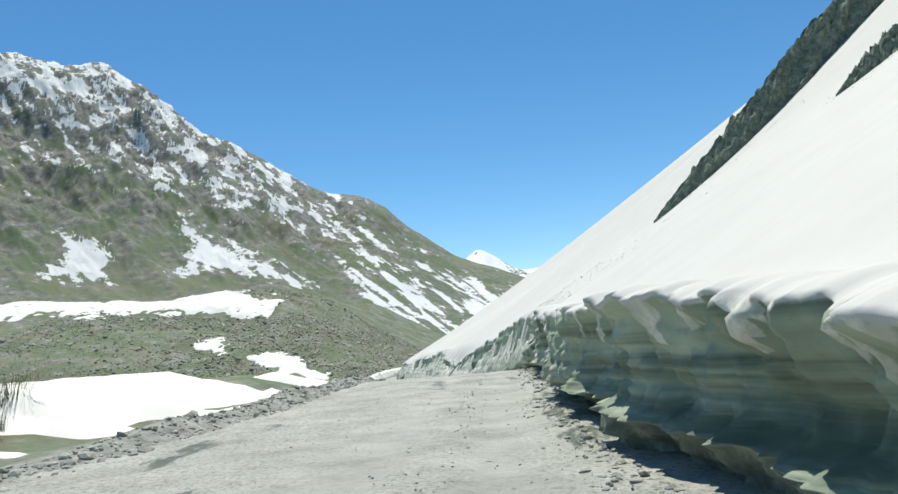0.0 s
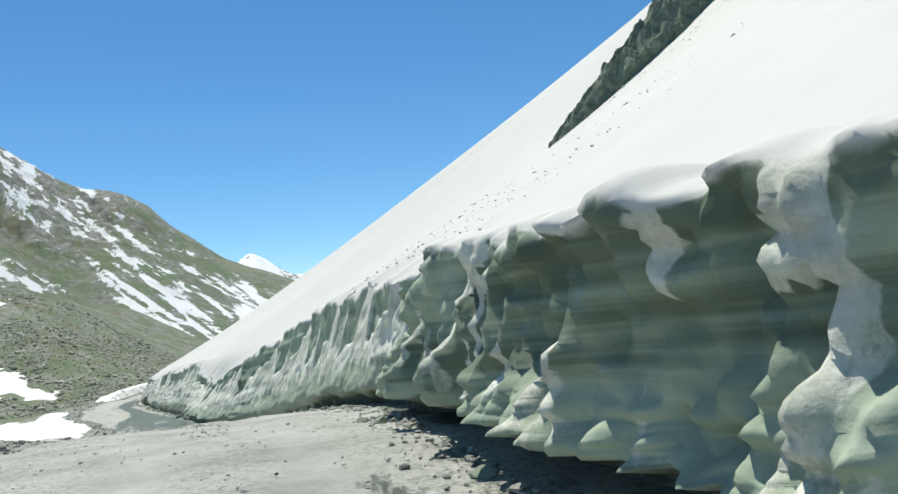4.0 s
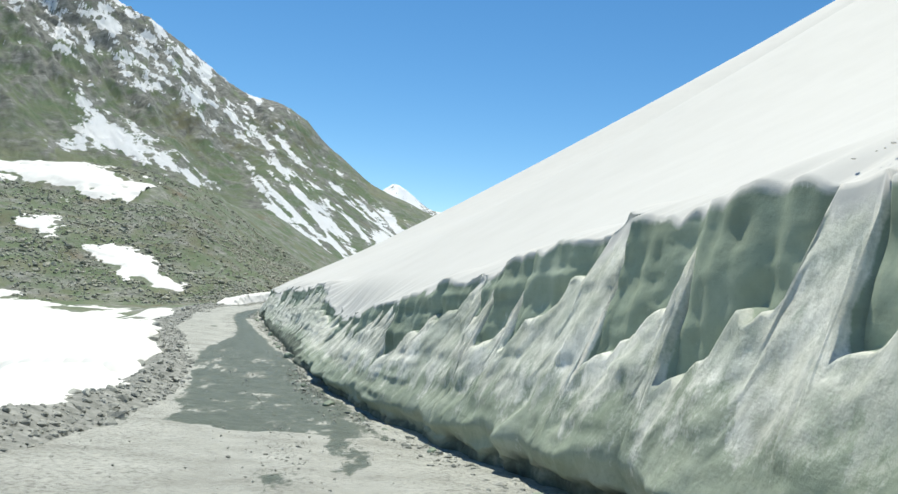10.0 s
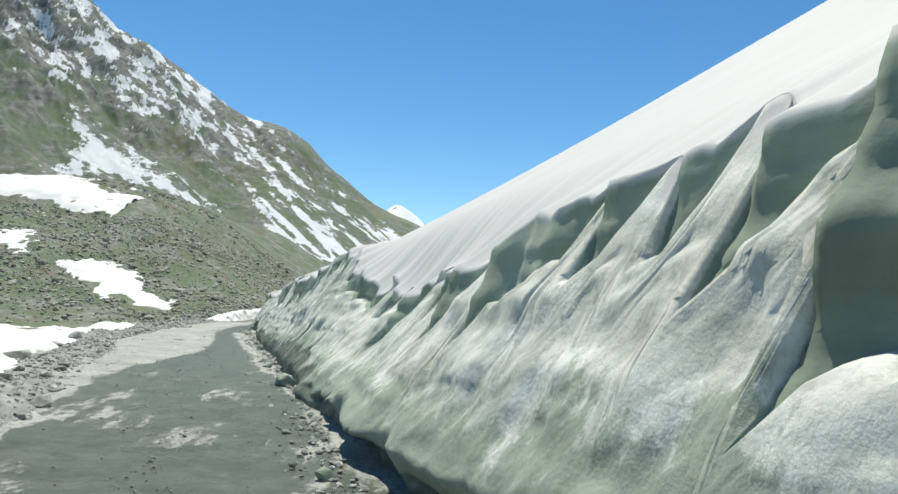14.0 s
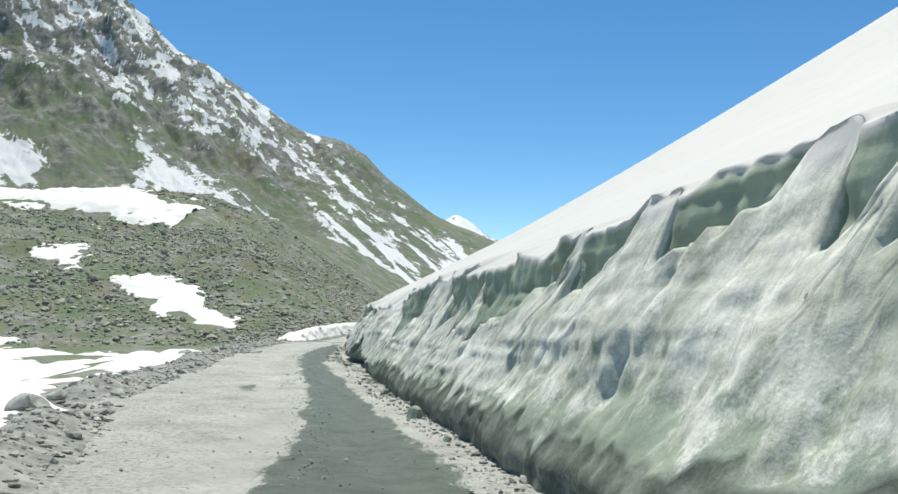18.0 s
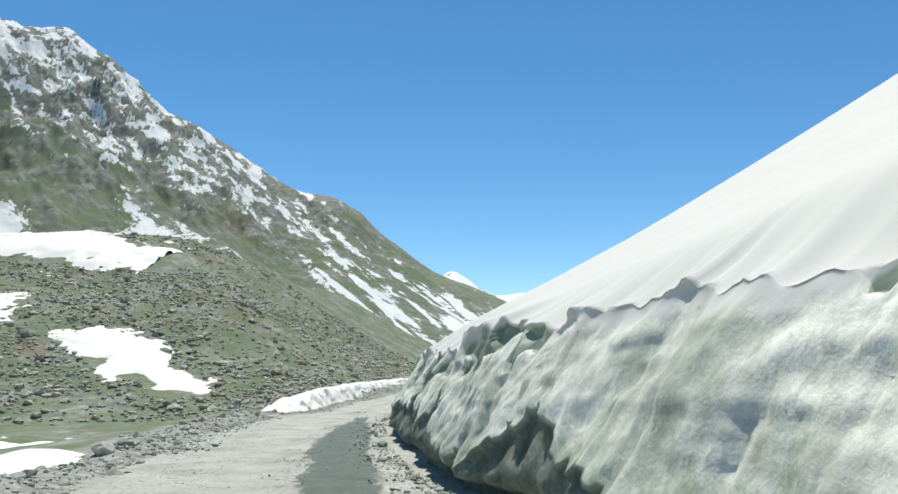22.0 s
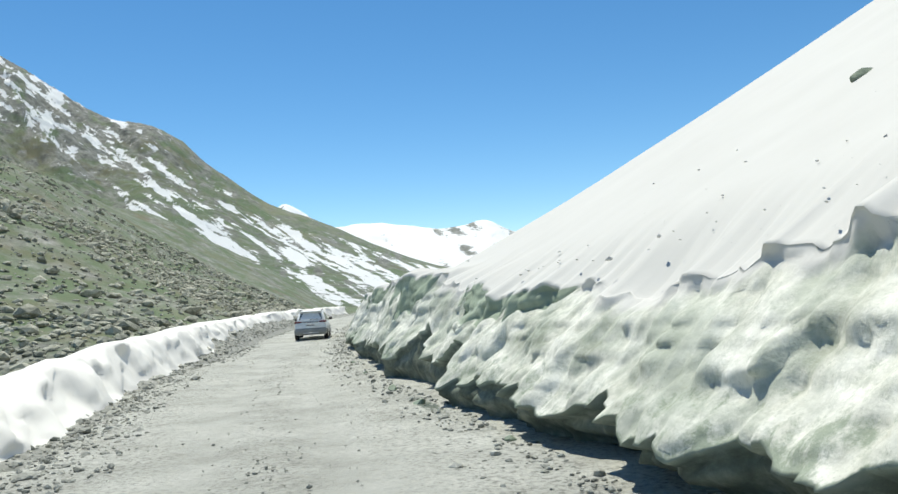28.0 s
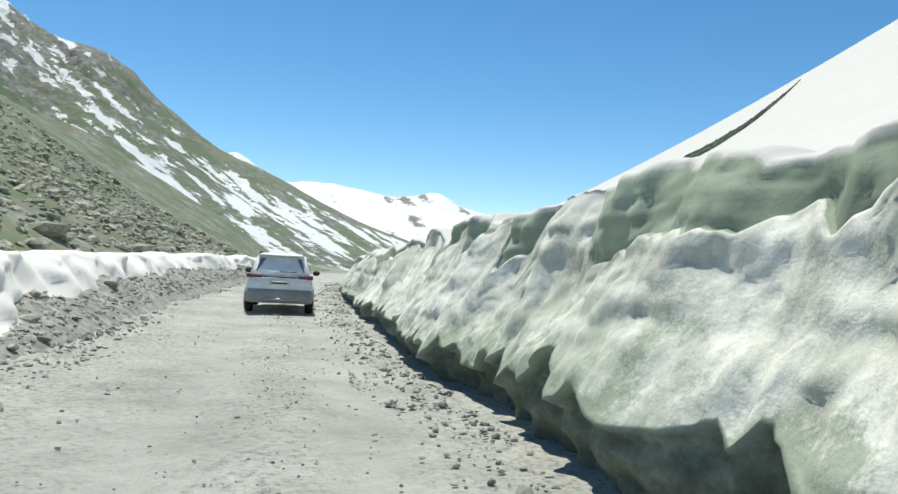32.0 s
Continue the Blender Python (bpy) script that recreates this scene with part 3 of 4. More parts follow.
    # undercut foot and hollows: the colour adds recess shade to the mud
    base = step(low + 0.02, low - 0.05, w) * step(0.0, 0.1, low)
    dirt_shade = 0.62 + 0.75 * base + (0.22 - 0.08 * step(74, 80, y)) * step(0.62, 0.08, w) - 0.5 * step(0.80, 1.0, w) * step(0.97, 0.99, ha) - 0.45 * step(0.95, 1.0, w)
    # shaded ice tone on the upright faces; fins and tongues stay pale
    pillar = np.maximum(step(0.06, 0.10, fins + 0.03 * vnoise(y * 5, h * 6, 329)) * step(0.97, 0.85, w), 0.9 * hang)
    ice_shade = np.maximum(step(0.0, 0.05, up) * step(0.97, 0.92, ha) * step(29, 33, y), step(35, 29, y) * (1 - 0.95 * pillar) * (1 - step(29, 34, y) * step(0.3, 0.8, w))) * step(1.0, 0.97, w)
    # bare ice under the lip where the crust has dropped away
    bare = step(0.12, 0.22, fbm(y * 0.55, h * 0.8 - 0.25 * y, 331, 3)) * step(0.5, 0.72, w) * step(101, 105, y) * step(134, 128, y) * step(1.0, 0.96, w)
    return lat + 0.16 * bare, h, dirt_shade, np.maximum(ice_shade, bare)


wy = np.concatenate([np.arange(-25, 4, 0.15), np.arange(4, 36, 0.06), np.arange(36, 164, 0.075), np.arange(164, 250, 0.4)])
cols = wall_columns(wy)
low_c, ha_c = cols[2][:, None], cols[3][:, None]
WW = np.concatenate([low_c * np.linspace(0, 1, 9)[None] - 0.05 * np.linspace(1, 0, 9)[None], low_c + (ha_c - low_c) * np.linspace(0, 1, 46)[None, 1:],
                     ha_c + (1 - ha_c) * (np.linspace(0, 1, 26)[None, 1:] ** 1.2)], 1)
WY = np.repeat(wy[:, None], WW.shape[1], 1)
wide = [np.repeat(v[:, None], WW.shape[1], 1) for v in cols]
flat, fh, fdirt_shade, fice_shade = wall_face(WY, WW, *wide)
# the slope: from the lip up the mountainside
lip_lat, lip_h = flat[:, -1:], fh[:, -1:]
grow = np.concatenate([[0.06, 0.14, 0.26, 0.42, 0.62, 0.9, 1.25, 1.7, 2.2, 2.8], np.arange(3.4, 12.6, 0.7), [14, 15.5, 19, 23, 28, 34, 42, 52, 64, 80, 100, 125, 150]])
SY = np.repeat(wy[:, None], len(grow), 1)
blend = step(0, 1.4, grow)[None]
even_y = np.arange(-25, 250, 0.5)
hat = np.hanning(41) / np.hanning(41).sum()
lip_soft = np.interp(wy, even_y, np.convolve(np.pad(np.interp(even_y, wy, lip_lat[:, 0]), 20, "edge"), hat, "valid"))[:, None]
slat = lip_lat + grow[None] + (lip_soft - lip_lat) * blend
sh = plane_height(SY, slat) + (1 - blend) * (lip_h - plane_height(wy[:, None], lip_lat))
sh = sh + 0.012 * (np.minimum(grow, 3) * step(13, 5, grow))[None] * fbm(SY * 0.16, slat * 0.22, 61, 3) + 0.012 * fbm(SY * 0.9, slat * 0.9, 62, 3) * (step(0, 1, grow) * step(6, 2, grow))[None]
sdirt = np.clip(0.12 - 0.08 * grow, -0.15, 1)[None] + 0 * SY
LAT, HH, DD = np.concatenate([flat, slat], 1), np.concatenate([fh, sh], 1), np.concatenate([fdirt_shade, sdirt], 1)
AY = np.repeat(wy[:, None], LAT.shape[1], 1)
bank = sheet("snow_slope", np.stack([road_x(AY) + LAT, AY, road_z(AY) + HH], -1), SNOW, [("dirt_shade", DD), ("ice_shade", np.concatenate([fice_shade, 0 * sdirt], 1)), ("strata", step(34, 27, AY))])
tagged(bank, "steep sunlit snow slope cut to a dirty wall beside the road", "snow slope", kind="structure")

# ---- left side: gully, rocky hill, bench ----
EYE = (-5.6, 58.4, -1.3)


def hill_inside(x, y):
    """Height of the rocky hill over its foot, from its two flanks."""
    q1 = ((y - 152) * 0.93 - (x + 45) * 0.36) * 0.33
    q2 = (-(x + 20.5) * 0.95 + (y - 198) * 0.10) * 0.62
    k = 1.6
    return -k * np.log(np.exp(-np.clip(q1, -300, 300) / k) + np.exp(-np.clip(q2, -300, 300) / k))


def left_height(x, y):
    lat = x - road_x(y)
    edge = ramp(LEFT_EDGE, y)
    d = np.maximum(edge - lat, 0)
    z = road_z(y) - 0.02 - 0.25 * step(0.0, 0.5, lat - edge) + 1.5 * step(2.5, 8, d) * step(30, 16, d) * step(8, 18, y) * step(52, 38, y)
    berm = 0.32 * np.exp(-((d - 0.9) / 0.6) ** 2) * (0.6 + 0.6 * vnoise(y * 0.5, 0 * y, 71))
    fall = -1.5 * step(1.2, 14, d) - 1.6 * step(12, 40, d) * step(170, 120, y)
    q = hill_inside(x, y)
    up = np.log1p(np.exp(np.clip(q / 0.9, -40, 60))) * 0.9
    up = np.where(up > 27, 27 + (up - 27) * 0.12, up)
    rough = 0.25 * fbm(x * 0.15, y * 0.15, 72, 4) * step(1.5, 6, d) + 1.4 * fbm(x * 0.03, y * 0.03, 73, 3) * step(2, 12, q)
    return z + berm + fall + up + rough, q, d


def inside(poly, a, e):
    """Signed distance (positive inside) to a polygon of (azimuth, elevation) corners."""
    n = len(poly)
    best, odd = np.full(np.shape(a), 1e9), np.zeros(np.shape(a), bool)
    for k in range(n):
        (x0, y0), (x1, y1) = poly[k], poly[(k + 1) % n]
        dx, dy = x1 - x0, y1 - y0
        t = np.clip(((a - x0) * dx + (e - y0) * dy) / (dx * dx + dy * dy), 0, 1)
        best = np.minimum(best, np.hypot(a - x0 - t * dx, e - y0 - t * dy))
        with np.errstate(divide="ignore", invalid="ignore"):
            odd ^= ((y0 > e) != (y1 > e)) & (a < (x1 - x0) * (e - y0) / (y1 - y0) + x0)
    return np.where(odd, best, -best)


def bearing(x, y, z):
    r = np.hypot(x - EYE[0], y - EYE[1])
    return np.degrees(np.arctan2(x - EYE[0], y - EYE[1])), np.degrees(np.arctan2(z - EYE[2], r))


LONG_PATCH = [(-60, 7.2), (-36.2, 6.8), (-32.9, 6.5), (-27.6, 6.6), (-24.3, 7.0), (-17.3, 5.6), (-19.1, 4.5), (-24.2, 5.0), (-28.3, 5.5), (-36.1, 5.7), (-60, 5.8)]
MID_PATCH = [(-23.3, 1.1), (-21.6, 1.5), (-18.8, 0.7), (-18.4, -0.5), (-15.9, -1.1), (-16.7, -1.9), (-18.7, -1.8), (-19.5, -1.0), (-20.7, -1.2), (-23.1, 0.6)]
SMALL_PATCH = [(-28.1, 2.6), (-26.3, 3.0), (-25.1, 2.8), (-25.9, 2.1), (-27.7, 2.1)]
FIELD = [(-60, 2), (-35.7, 0.6), (-34.0, -0.9), (-30.6, -2.3), (-25.8, -3.9), (-21.3, -4.0), (-19.7, -5.2), (-25.9, -8.3), (-34.8, -11.5), (-70, -15)]
FAN = [(-23.4, 11.2), (-21.3, 9.6), (-13.8, 5.3), (-17.5, 6.0), (-20.4, 7.1), (-24.3, 7.0), (-22.8, 8.3)]
BLOCK = [(-32.0, 10.1), (-29.6, 9.6), (-28.7, 8.5), (-29.1, 6.8), (-33.4, 6.9), (-31.7, 8.6)]

gy = np.arange(-40, 340, 0.55)
gl = np.concatenate([np.arange(0, 8.6, 0.2), np.arange(8.6, 40, 0.6), np.arange(40, 100, 1.2), np.arange(100, 260, 3.5)])
GY = np.repeat(gy[:, None], len(gl), 1)
GX = road_x(GY) + ramp(LEFT_EDGE, GY) + 0.6 - gl[None]
GZ, GQ, GD = left_height(GX, GY)
A, E = bearing(GX, GY, GZ)
snow = 0 * GZ
rock = np.clip(1.0 - GD / 2.0, 0, 1) + 0.3 * step(-1, 8, GQ)
left = sheet("ground", np.stack([GX, GY, GZ], -1), TURF, [("snow", snow), ("rock", rock), ("dust", step(4.2, 1.2, GD))])
tagged(left, "rocky alpine hillside with thin turf and melting snow patches", "hillside", kind="structure")



def snow_patch(mask, x0, x1, y0, y1, size, label, lift=0.3):
    """A melting snow patch with a ragged edge, lying on the ground where mask(x, y) passes 0.5."""
    X, Y = np.meshgrid(np.arange(x0, x1, size), np.arange(y0, y1, size), indexing="ij")
    Z, Q, D = left_height(X, Y)
    az, el = bearing(X, Y, Z)
    m = mask(X, Y, az, el, Q, D)
    m = m + 0.16 * fbm(X * 0.16, Y * 0.16, 201, 3) + 0.12 * fbm(X * 0.6, Y * 0.6, 205, 3)
    on = m > 0.5
    keep = on[:-1, :-1] | on[1:, :-1] | on[:-1, 1:] | on[1:, 1:]
    Zs = np.where(on, Z + 0.05 + lift * step(0.5, 0.75, m), Z - 0.08)
    k = np.arange(X.size).reshape(X.shape)
    f = np.stack([k[:-1, :-1], k[1:, :-1], k[1:, 1:], k[:-1, 1:]], -1)[keep]
    used, inv = np.unique(f, return_inverse=True)
    P = np.stack([X, Y, Zs], -1).reshape(-1, 3)[used]
    me = bpy.data.meshes.new("snow_patch")
    me.from_pydata(P.tolist(), [], inv.reshape(-1, 4).tolist())
    me.polygons.foreach_set("use_smooth", [True] * len(me.polygons))
    me.attributes.new("dirt_shade", "FLOAT", "POINT").data.foreach_set("value", np.full(len(P), -0.1, np.float32))
    me.materials.append(FRESH)
    return tagged(new("snow_patch", me), label, "snow patch")


def in_poly(poly, gain, flat=False):
    def mask(X, Y, az, el, Q, D):
        m = 0.5 + gain * inside(poly, az, el)
        if flat:
            m = np.minimum(m, np.minimum(0.5 + 0.25 * (0.5 - Q), 0.5 + 0.4 * (D - 1.5)))
            m = np.minimum(m, 0.5 + 0.05 * (X + 70 + 9 * vnoise(Y * 0.12, X * 0.12, 207)))
        return m
    return mask


snow_patch(in_poly(MID_PATCH, 0.36), -72, -28, 160, 215, 0.3, "ragged melting snow patch on the rocky hillside")
snow_patch(in_poly(SMALL_PATCH, 0.4), -100, -48, 165, 245, 0.4, "small melting snow patch on the turf hillside")
snow_patch(in_poly(LONG_PATCH, 0.34), -190, -60, 150, 300, 0.6, "long white snow band across the hillside bench", 0.6)
snow_patch(in_poly(FIELD, 0.22, True), -75, -8, 60, 150, 0.35, "broad snow field in the gully beside the road", 0.45)
snow_patch(lambda X, Y, az, el, Q, D: 0.5 + 0.22 * np.minimum(np.minimum(D - 1.9, np.where(Y < 66, 5.5, 3.6) - D), np.minimum(Y - 33, 112 - Y)), -25, -3, 30, 114, 0.22, "strip of old snow along the road edge")
snow_patch(lambda X, Y, az, el, Q, D: 0.5 + 0.12 * np.minimum(D - 2.6, 10 * (1 - np.hypot((D - 11) / 10, (Y - 23) / 10.5))), -36, -6, 8, 46, 0.3, "rounded snow patch beyond the road edge", 0.5)

# ---- the mountains ----
SKYLINE = [(-120, 22), (-60, 21.5), (-45, 22.6), (-37, 21.8), (-33, 21.1), (-28.5, 20.4), (-25, 19.0), (-21.8, 16.9), (-18.5, 15.5), (-15, 13.6),
           (-12.5, 11.9), (-9.1, 11.2), (-5.6, 8.5), (-2.1, 6.1), (1.0, 4.9), (5, 3.0), (10, 1.2), (15, 0.1), (22, -0.4)]
FAR_SKYLINE = [(-12, 3), (-4, 4.5), (-2.2, 5.6), (-0.9, 6.3), (0.3, 5.7), (1.8, 4.8), (5, 4.8), (7.5, 4.5), (9.6, 4.2), (11.7, 4.4), (13, 4.7), (15, 3.8), (18, 3.1), (25, 2.8), (40, 2.5)]


def mountain(name, skyline, a0, a1, na, r0, r1, nr, foot, craggy, seed, snow_of, label):
    az = np.linspace(a0, a1, na)
    t = np.concatenate([np.linspace(0, 1, nr), [1.03, 1.08, 1.2]])
    AZ, TT = np.repeat(az[:, None], len(t), 1), np.repeat(t[None], na, 0)
    el = ramp(skyline, AZ)
    rr = r0 + (r1 - r0) * np.minimum(TT, 1.2)
    top = EYE[2] + r1 * np.tan(np.radians(el))
    prof = np.where(TT <= 1, foot + (top - foot) * (0.35 * TT + 0.65 * TT ** 1.5), top - (TT - 1) * r1 * 0.5)
    x, y = EYE[0] + rr * np.sin(np.radians(AZ)), EYE[1] + rr * np.cos(np.radians(AZ))
    arc = AZ * r1 / 57.3
    z = prof + craggy * (ridged(arc / 190 + rr / 420, rr / 260, seed, 7, 0.56) - 0.6) * step(0.05, 0.8, TT) * (1 - 0.6 * step(0.85, 1, TT)) * np.clip(el / 19, 0.08, 1) ** 1.3 + 0.22 * craggy * np.clip(el / 19, 0, 1) * step(0.8, 1, TT)
    _, E2 = bearing(x, y, z)
    sn, rk = snow_of(AZ, E2, TT, arc, rr, el)
    ob = sheet(name, np.stack([x, y, z], -1), FELL, [("snow", np.clip(sn, 0, 1)), ("rock", np.clip(rk, 0, 1))])
    return tagged(ob, label, "mountain", kind="structure")


def near_snow(AZ, E2, TT, arc, rr, el):
    along, across = 0.77 * AZ - 0.64 * E2, 0.64 * AZ + 0.77 * E2
    high = step(0.45, 0.98, E2 / np.maximum(el, 0.5)) * step(-4, -16, AZ)
    streak = fbm(across * 2.6, along * 1.0, 81, 6, 0.68)
    s = 0.14 + 0.36 * high + 0.36 * streak * (0.3 + 0.7 * high)
    band = fbm(across * 2.5, along * 0.42, 83, 6, 0.62)
    low = step(-12, -7, AZ + 0.35 * E2) * step(-0.6, 0.6, across + 7.5) * step(1.0, 0.75, E2 / np.maximum(el, 0.5))
    s = np.maximum(s, low * (0.47 + 0.42 * band))
    s = np.maximum.reduce([s, 0.5 + 0.4 * inside(FAN, AZ, E2) + 0.16 * streak, 0.48 + 0.4 * inside(BLOCK, AZ, E2) + 0.2 * streak])
    return s, 0.15 + 0.75 * high + 0.5 * fbm(AZ * 1.3, E2 * 1.6, 85, 4, 0.6)


def far_snow(AZ, E2, TT, arc, rr, el):
    return 0.76 + 0.42 * ridged(arc / 70 + rr / 300, rr / 420, 91, 5, 0.62) * 0.6 - 0.1 - 0.2 * step(0.4, 0, TT), 0.8 + 0 * AZ


mountain("mountain_ridge", SKYLINE, -64, 20, 900, 300, 1300, 230, -14.0, 34.0, 80, near_snow, "steep green and rocky mountainside streaked with snow")
mountain("mountain_far", FAR_SKYLINE, -14, 40, 320, 1700, 3000, 70, -20.0, 60.0, 90, far_snow, "distant snow-covered mountain range")

base = bpy.data.meshes.new("ground_plain")
base.from_pydata([(-4200, -4200, -22), (4200, -4200, -22), (4200, 4200, -22), (-4200, 4200, -22)], [], [(0, 1, 2, 3)])
base.materials.append(FELL)
tagged(new("ground_plain", base), "valley floor", "ground", kind="structure")

# ---- stones ----
def stone_shapes(count, level, seed, flat=0.7, rough=0.34):
    """Vertex and face arrays of a few angular stones, about 1 across."""
    out = []
    for k in range(count):
        bm = bmesh.new()
        bmesh.ops.create_icosphere(bm, subdivisions=level, radius=0.5)
        rng = random.Random(seed * 100 + k)
        cuts = [(Vector((rng.uniform(-1, 1), rng.uniform(-1, 1), rng.uniform(-1, 1))).normalized(), rng.uniform(0.22, 0.42)) for _ in range(9)]
        for v in bm.verts:
            v.co *= 1 + rough * noise.noise(v.co * 2.2 + Vector((k * 7.3, seed, 0)))
            for n, d in cuts:
                over = v.co.dot(n) - d
                if over > 0:
                    v.co -= n * over * 0.9
            v.co.z *= flat
        out.append((np.array([v.co[:] for v in bm.verts]), np.array([[q.index for q in f.verts] for f in bm.faces])))
        bm.free()
    return out


def scatter(name, shapes, xyz, sizes, mat, label, category, rng, sink=0.25):
    """Many stones in one mesh."""
    vs, fs, off = [], [], 0
    for k, (p, s) in enumerate(zip(xyz, sizes)):
        V, F = shapes[rng.integers(len(shapes))]
        a = rng.uniform(0, 6.283)
        c, d = math.cos(a), math.sin(a)
        sc = s * rng.uniform(0.75, 1.3, 3)
        W = V * sc
        W = np.stack([W[:, 0] * c - W[:, 1] * d, W[:, 0] * d + W[:, 1] * c, W[:, 2]], 1)
        b = rng.uniform(-0.5, 0.5)
        W = np.stack([W[:, 0], W[:, 1] * math.cos(b) - W[:, 2] * math.sin(b), W[:, 1] * math.sin(b) + W[:, 2] * math.cos(b)], 1)
        vs.append(W + np.asarray(p) + (0, 0, s * (0.35 - sink)))
        fs.append(F + off)
        off += len(V)
    me = bpy.data.meshes.new(name)
    me.from_pydata(np.concatenate(vs).tolist(), [], np.concatenate(fs).tolist())
    me.materials.append(mat)
    return tagged(new(name, me), label, category, kind="stuff")


rng = np.random.default_rng(4)
FINE = stone_shapes(14, 1, 1, 0.52, 0.5)
n = 15000
y = rng.uniform(-8, 215, n)
d = np.abs(rng.normal(0.7, 0.75, n)) - 0.25
x = road_x(y) + ramp(LEFT_EDGE, y) - d
z = left_height(x, y)[0]
scatter("verge_rubble", FINE, np.stack([x, y, z], 1), np.clip(rng.lognormal(-2.75, 0.6, n), 0.03, 0.42), STONE, "grey broken stone rubble along the road edge", "rubble", rng)
n = 6000
y = rng.uniform(112, 210, n)
x = road_x(y) + ramp(LEFT_EDGE, y) + rng.uniform(-0.2, 1.2, n) * rng.random(n) ** 0.6
scatter("edge_shale", FINE, np.stack([x, y, road_z(y)], 1), np.clip(rng.lognormal(-2.9, 0.5, n), 0.025, 0.3), STONE, "flat grey shale strewn along the edge of the road", "rubble", rng)
n = 8000
y = rng.uniform(-5, 200, n)
d = np.abs(rng.normal(0, np.where(y > 110, 0.5, 0.34), n))
x = road_x(y) + ramp(WALL_FOOT, y) + 0.15 - d
scatter("ditch_gravel", FINE, np.stack([x, y, road_z(y)], 1), np.clip(rng.lognormal(-3.0, 0.5, n), 0.02, 0.2), STONE, "loose grey stones at the foot of the snow wall", "gravel", rng)
n = 7000
y = rng.uniform(0, 190, n)
x = road_x(y) + np.where(rng.random(n) < 0.45, rng.normal(-0.05, 0.22, n), rng.uniform(-3.0, 2.0, n))
scatter("road_gravel", FINE, np.stack([x, y, road_z(y)], 1), np.clip(rng.lognormal(-3.6, 0.4, n), 0.012, 0.07), STONE, "loose gravel lying on the road", "gravel", rng)
n = 58000
y = 118 + 150 * rng.random(n) ** 1.3
x = road_x(y) + ramp(LEFT_EDGE, y) - 2.0 - 95 * rng.random(n) ** 1.35
z, q, dd = left_height(x, y)
A, E = bearing(x, y, z)
open_ground = (inside(MID_PATCH, A, E) < 0.05) & (inside(SMALL_PATCH, A, E) < 0) & (inside(LONG_PATCH, A, E) < 0) & (q > -0.8) & ~((inside(FIELD, A, E) > 0) & (q < 0.6))
dens = 0.35 + 0.9 * (fbm(x * 0.06, y * 0.06, 14, 3) > -0.1)
keep = open_ground & (rng.random(n) < dens)
x, y, z = x[keep], y[keep], z[keep]
scatter("scree", FINE, np.stack([x, y, z], 1), np.clip(rng.lognormal(-1.2, 0.55, len(x)), 0.10, 1.6), HILL, "grey scree and boulders strewn over the turf hillside", "scree", rng)

# ---- single boulders beside the road ----
def boulder(name, at, size, seed, mat, label, category="boulder", group="", flat=0.7):
    V, F = stone_shapes(1, 3, seed, flat, 0.4)[0]
    me = bpy.data.meshes.new(name)
    me.from_pydata((V * size).tolist(), [], F.tolist())
    if mat is SNOW:
        me.attributes.new("dirt_shade", "FLOAT", "POINT").data.foreach_set("value", [0.75] * len(me.vertices))
        me.attributes.new("ice_shade", "FLOAT", "POINT").data.foreach_set("value", [0.7] * len(me.vertices))
    me.materials.append(mat)
    ob = new(name, me)
    ob.location = (at[0], at[1], at[2] + size * 0.16)
    ob.rotation_euler = (0, 0, seed * 1.7)
    return tagged(ob, label, category, group)


for k in range(46):
    by = 30 + 150 * ((k * 0.618) % 1)
    bd = 0.5 + 1.6 * ((k * 0.377) % 1)
    bx = float(road_x(by) + ramp(LEFT_EDGE, by)) - bd
    size = 0.25 + 0.4 * ((k * 0.731) % 1) ** 2
    boulder("boulder", (bx, by, float(left_height(np.array([bx]), np.array([by]))[0][0])), size, 20 + k, STONE,
            "grey angular boulder in the rubble of the road edge", group="boulders along the road edge")



shapes = [stone_shapes(1, 2, 300 + k, 0.66, 0.4)[0] for k in range(12)]
meshes = []
for V, F in shapes:
    me = bpy.data.meshes.new("hill_boulder")
    me.from_pydata(V.tolist(), [], F.tolist())
    me.materials.append(HILL)
    meshes.append(me)
rng2 = np.random.default_rng(11)
placed = 0
while placed < 230:
    hy = 132 + 75 * rng2.random() ** 1.2
    hx = float(road_x(hy) + ramp(LEFT_EDGE, hy)) - 5.5 - 48 * rng2.random() ** 1.2
    hz, hq, _ = [float(v[0]) for v in left_height(np.array([hx]), np.array([hy]))]
    az, el = bearing(hx, hy, hz)
    if hq < -0.3 or float(inside(MID_PATCH, np.array([az]), np.array([el]))[0]) > -0.1:
        continue
    size = float(np.clip(rng2.lognormal(-0.5, 0.35), 0.35, 1.4))
    ob = new("hill_boulder", meshes[placed % 12])
    ob.location, ob.rotation_euler, ob.scale = (hx, hy, hz + size * 0.14), (rng2.uniform(-0.4, 0.4), rng2.uniform(-0.4, 0.4), rng2.uniform(0, 6.28)), (size, size * rng2.uniform(0.7, 1.2), size)
    tagged(ob, "large grey boulder lying on the turf hillside" if size > 1.0 else "grey boulder half sunk in the turf hillside", "boulder", "boulders on the hillside")
    placed += 1

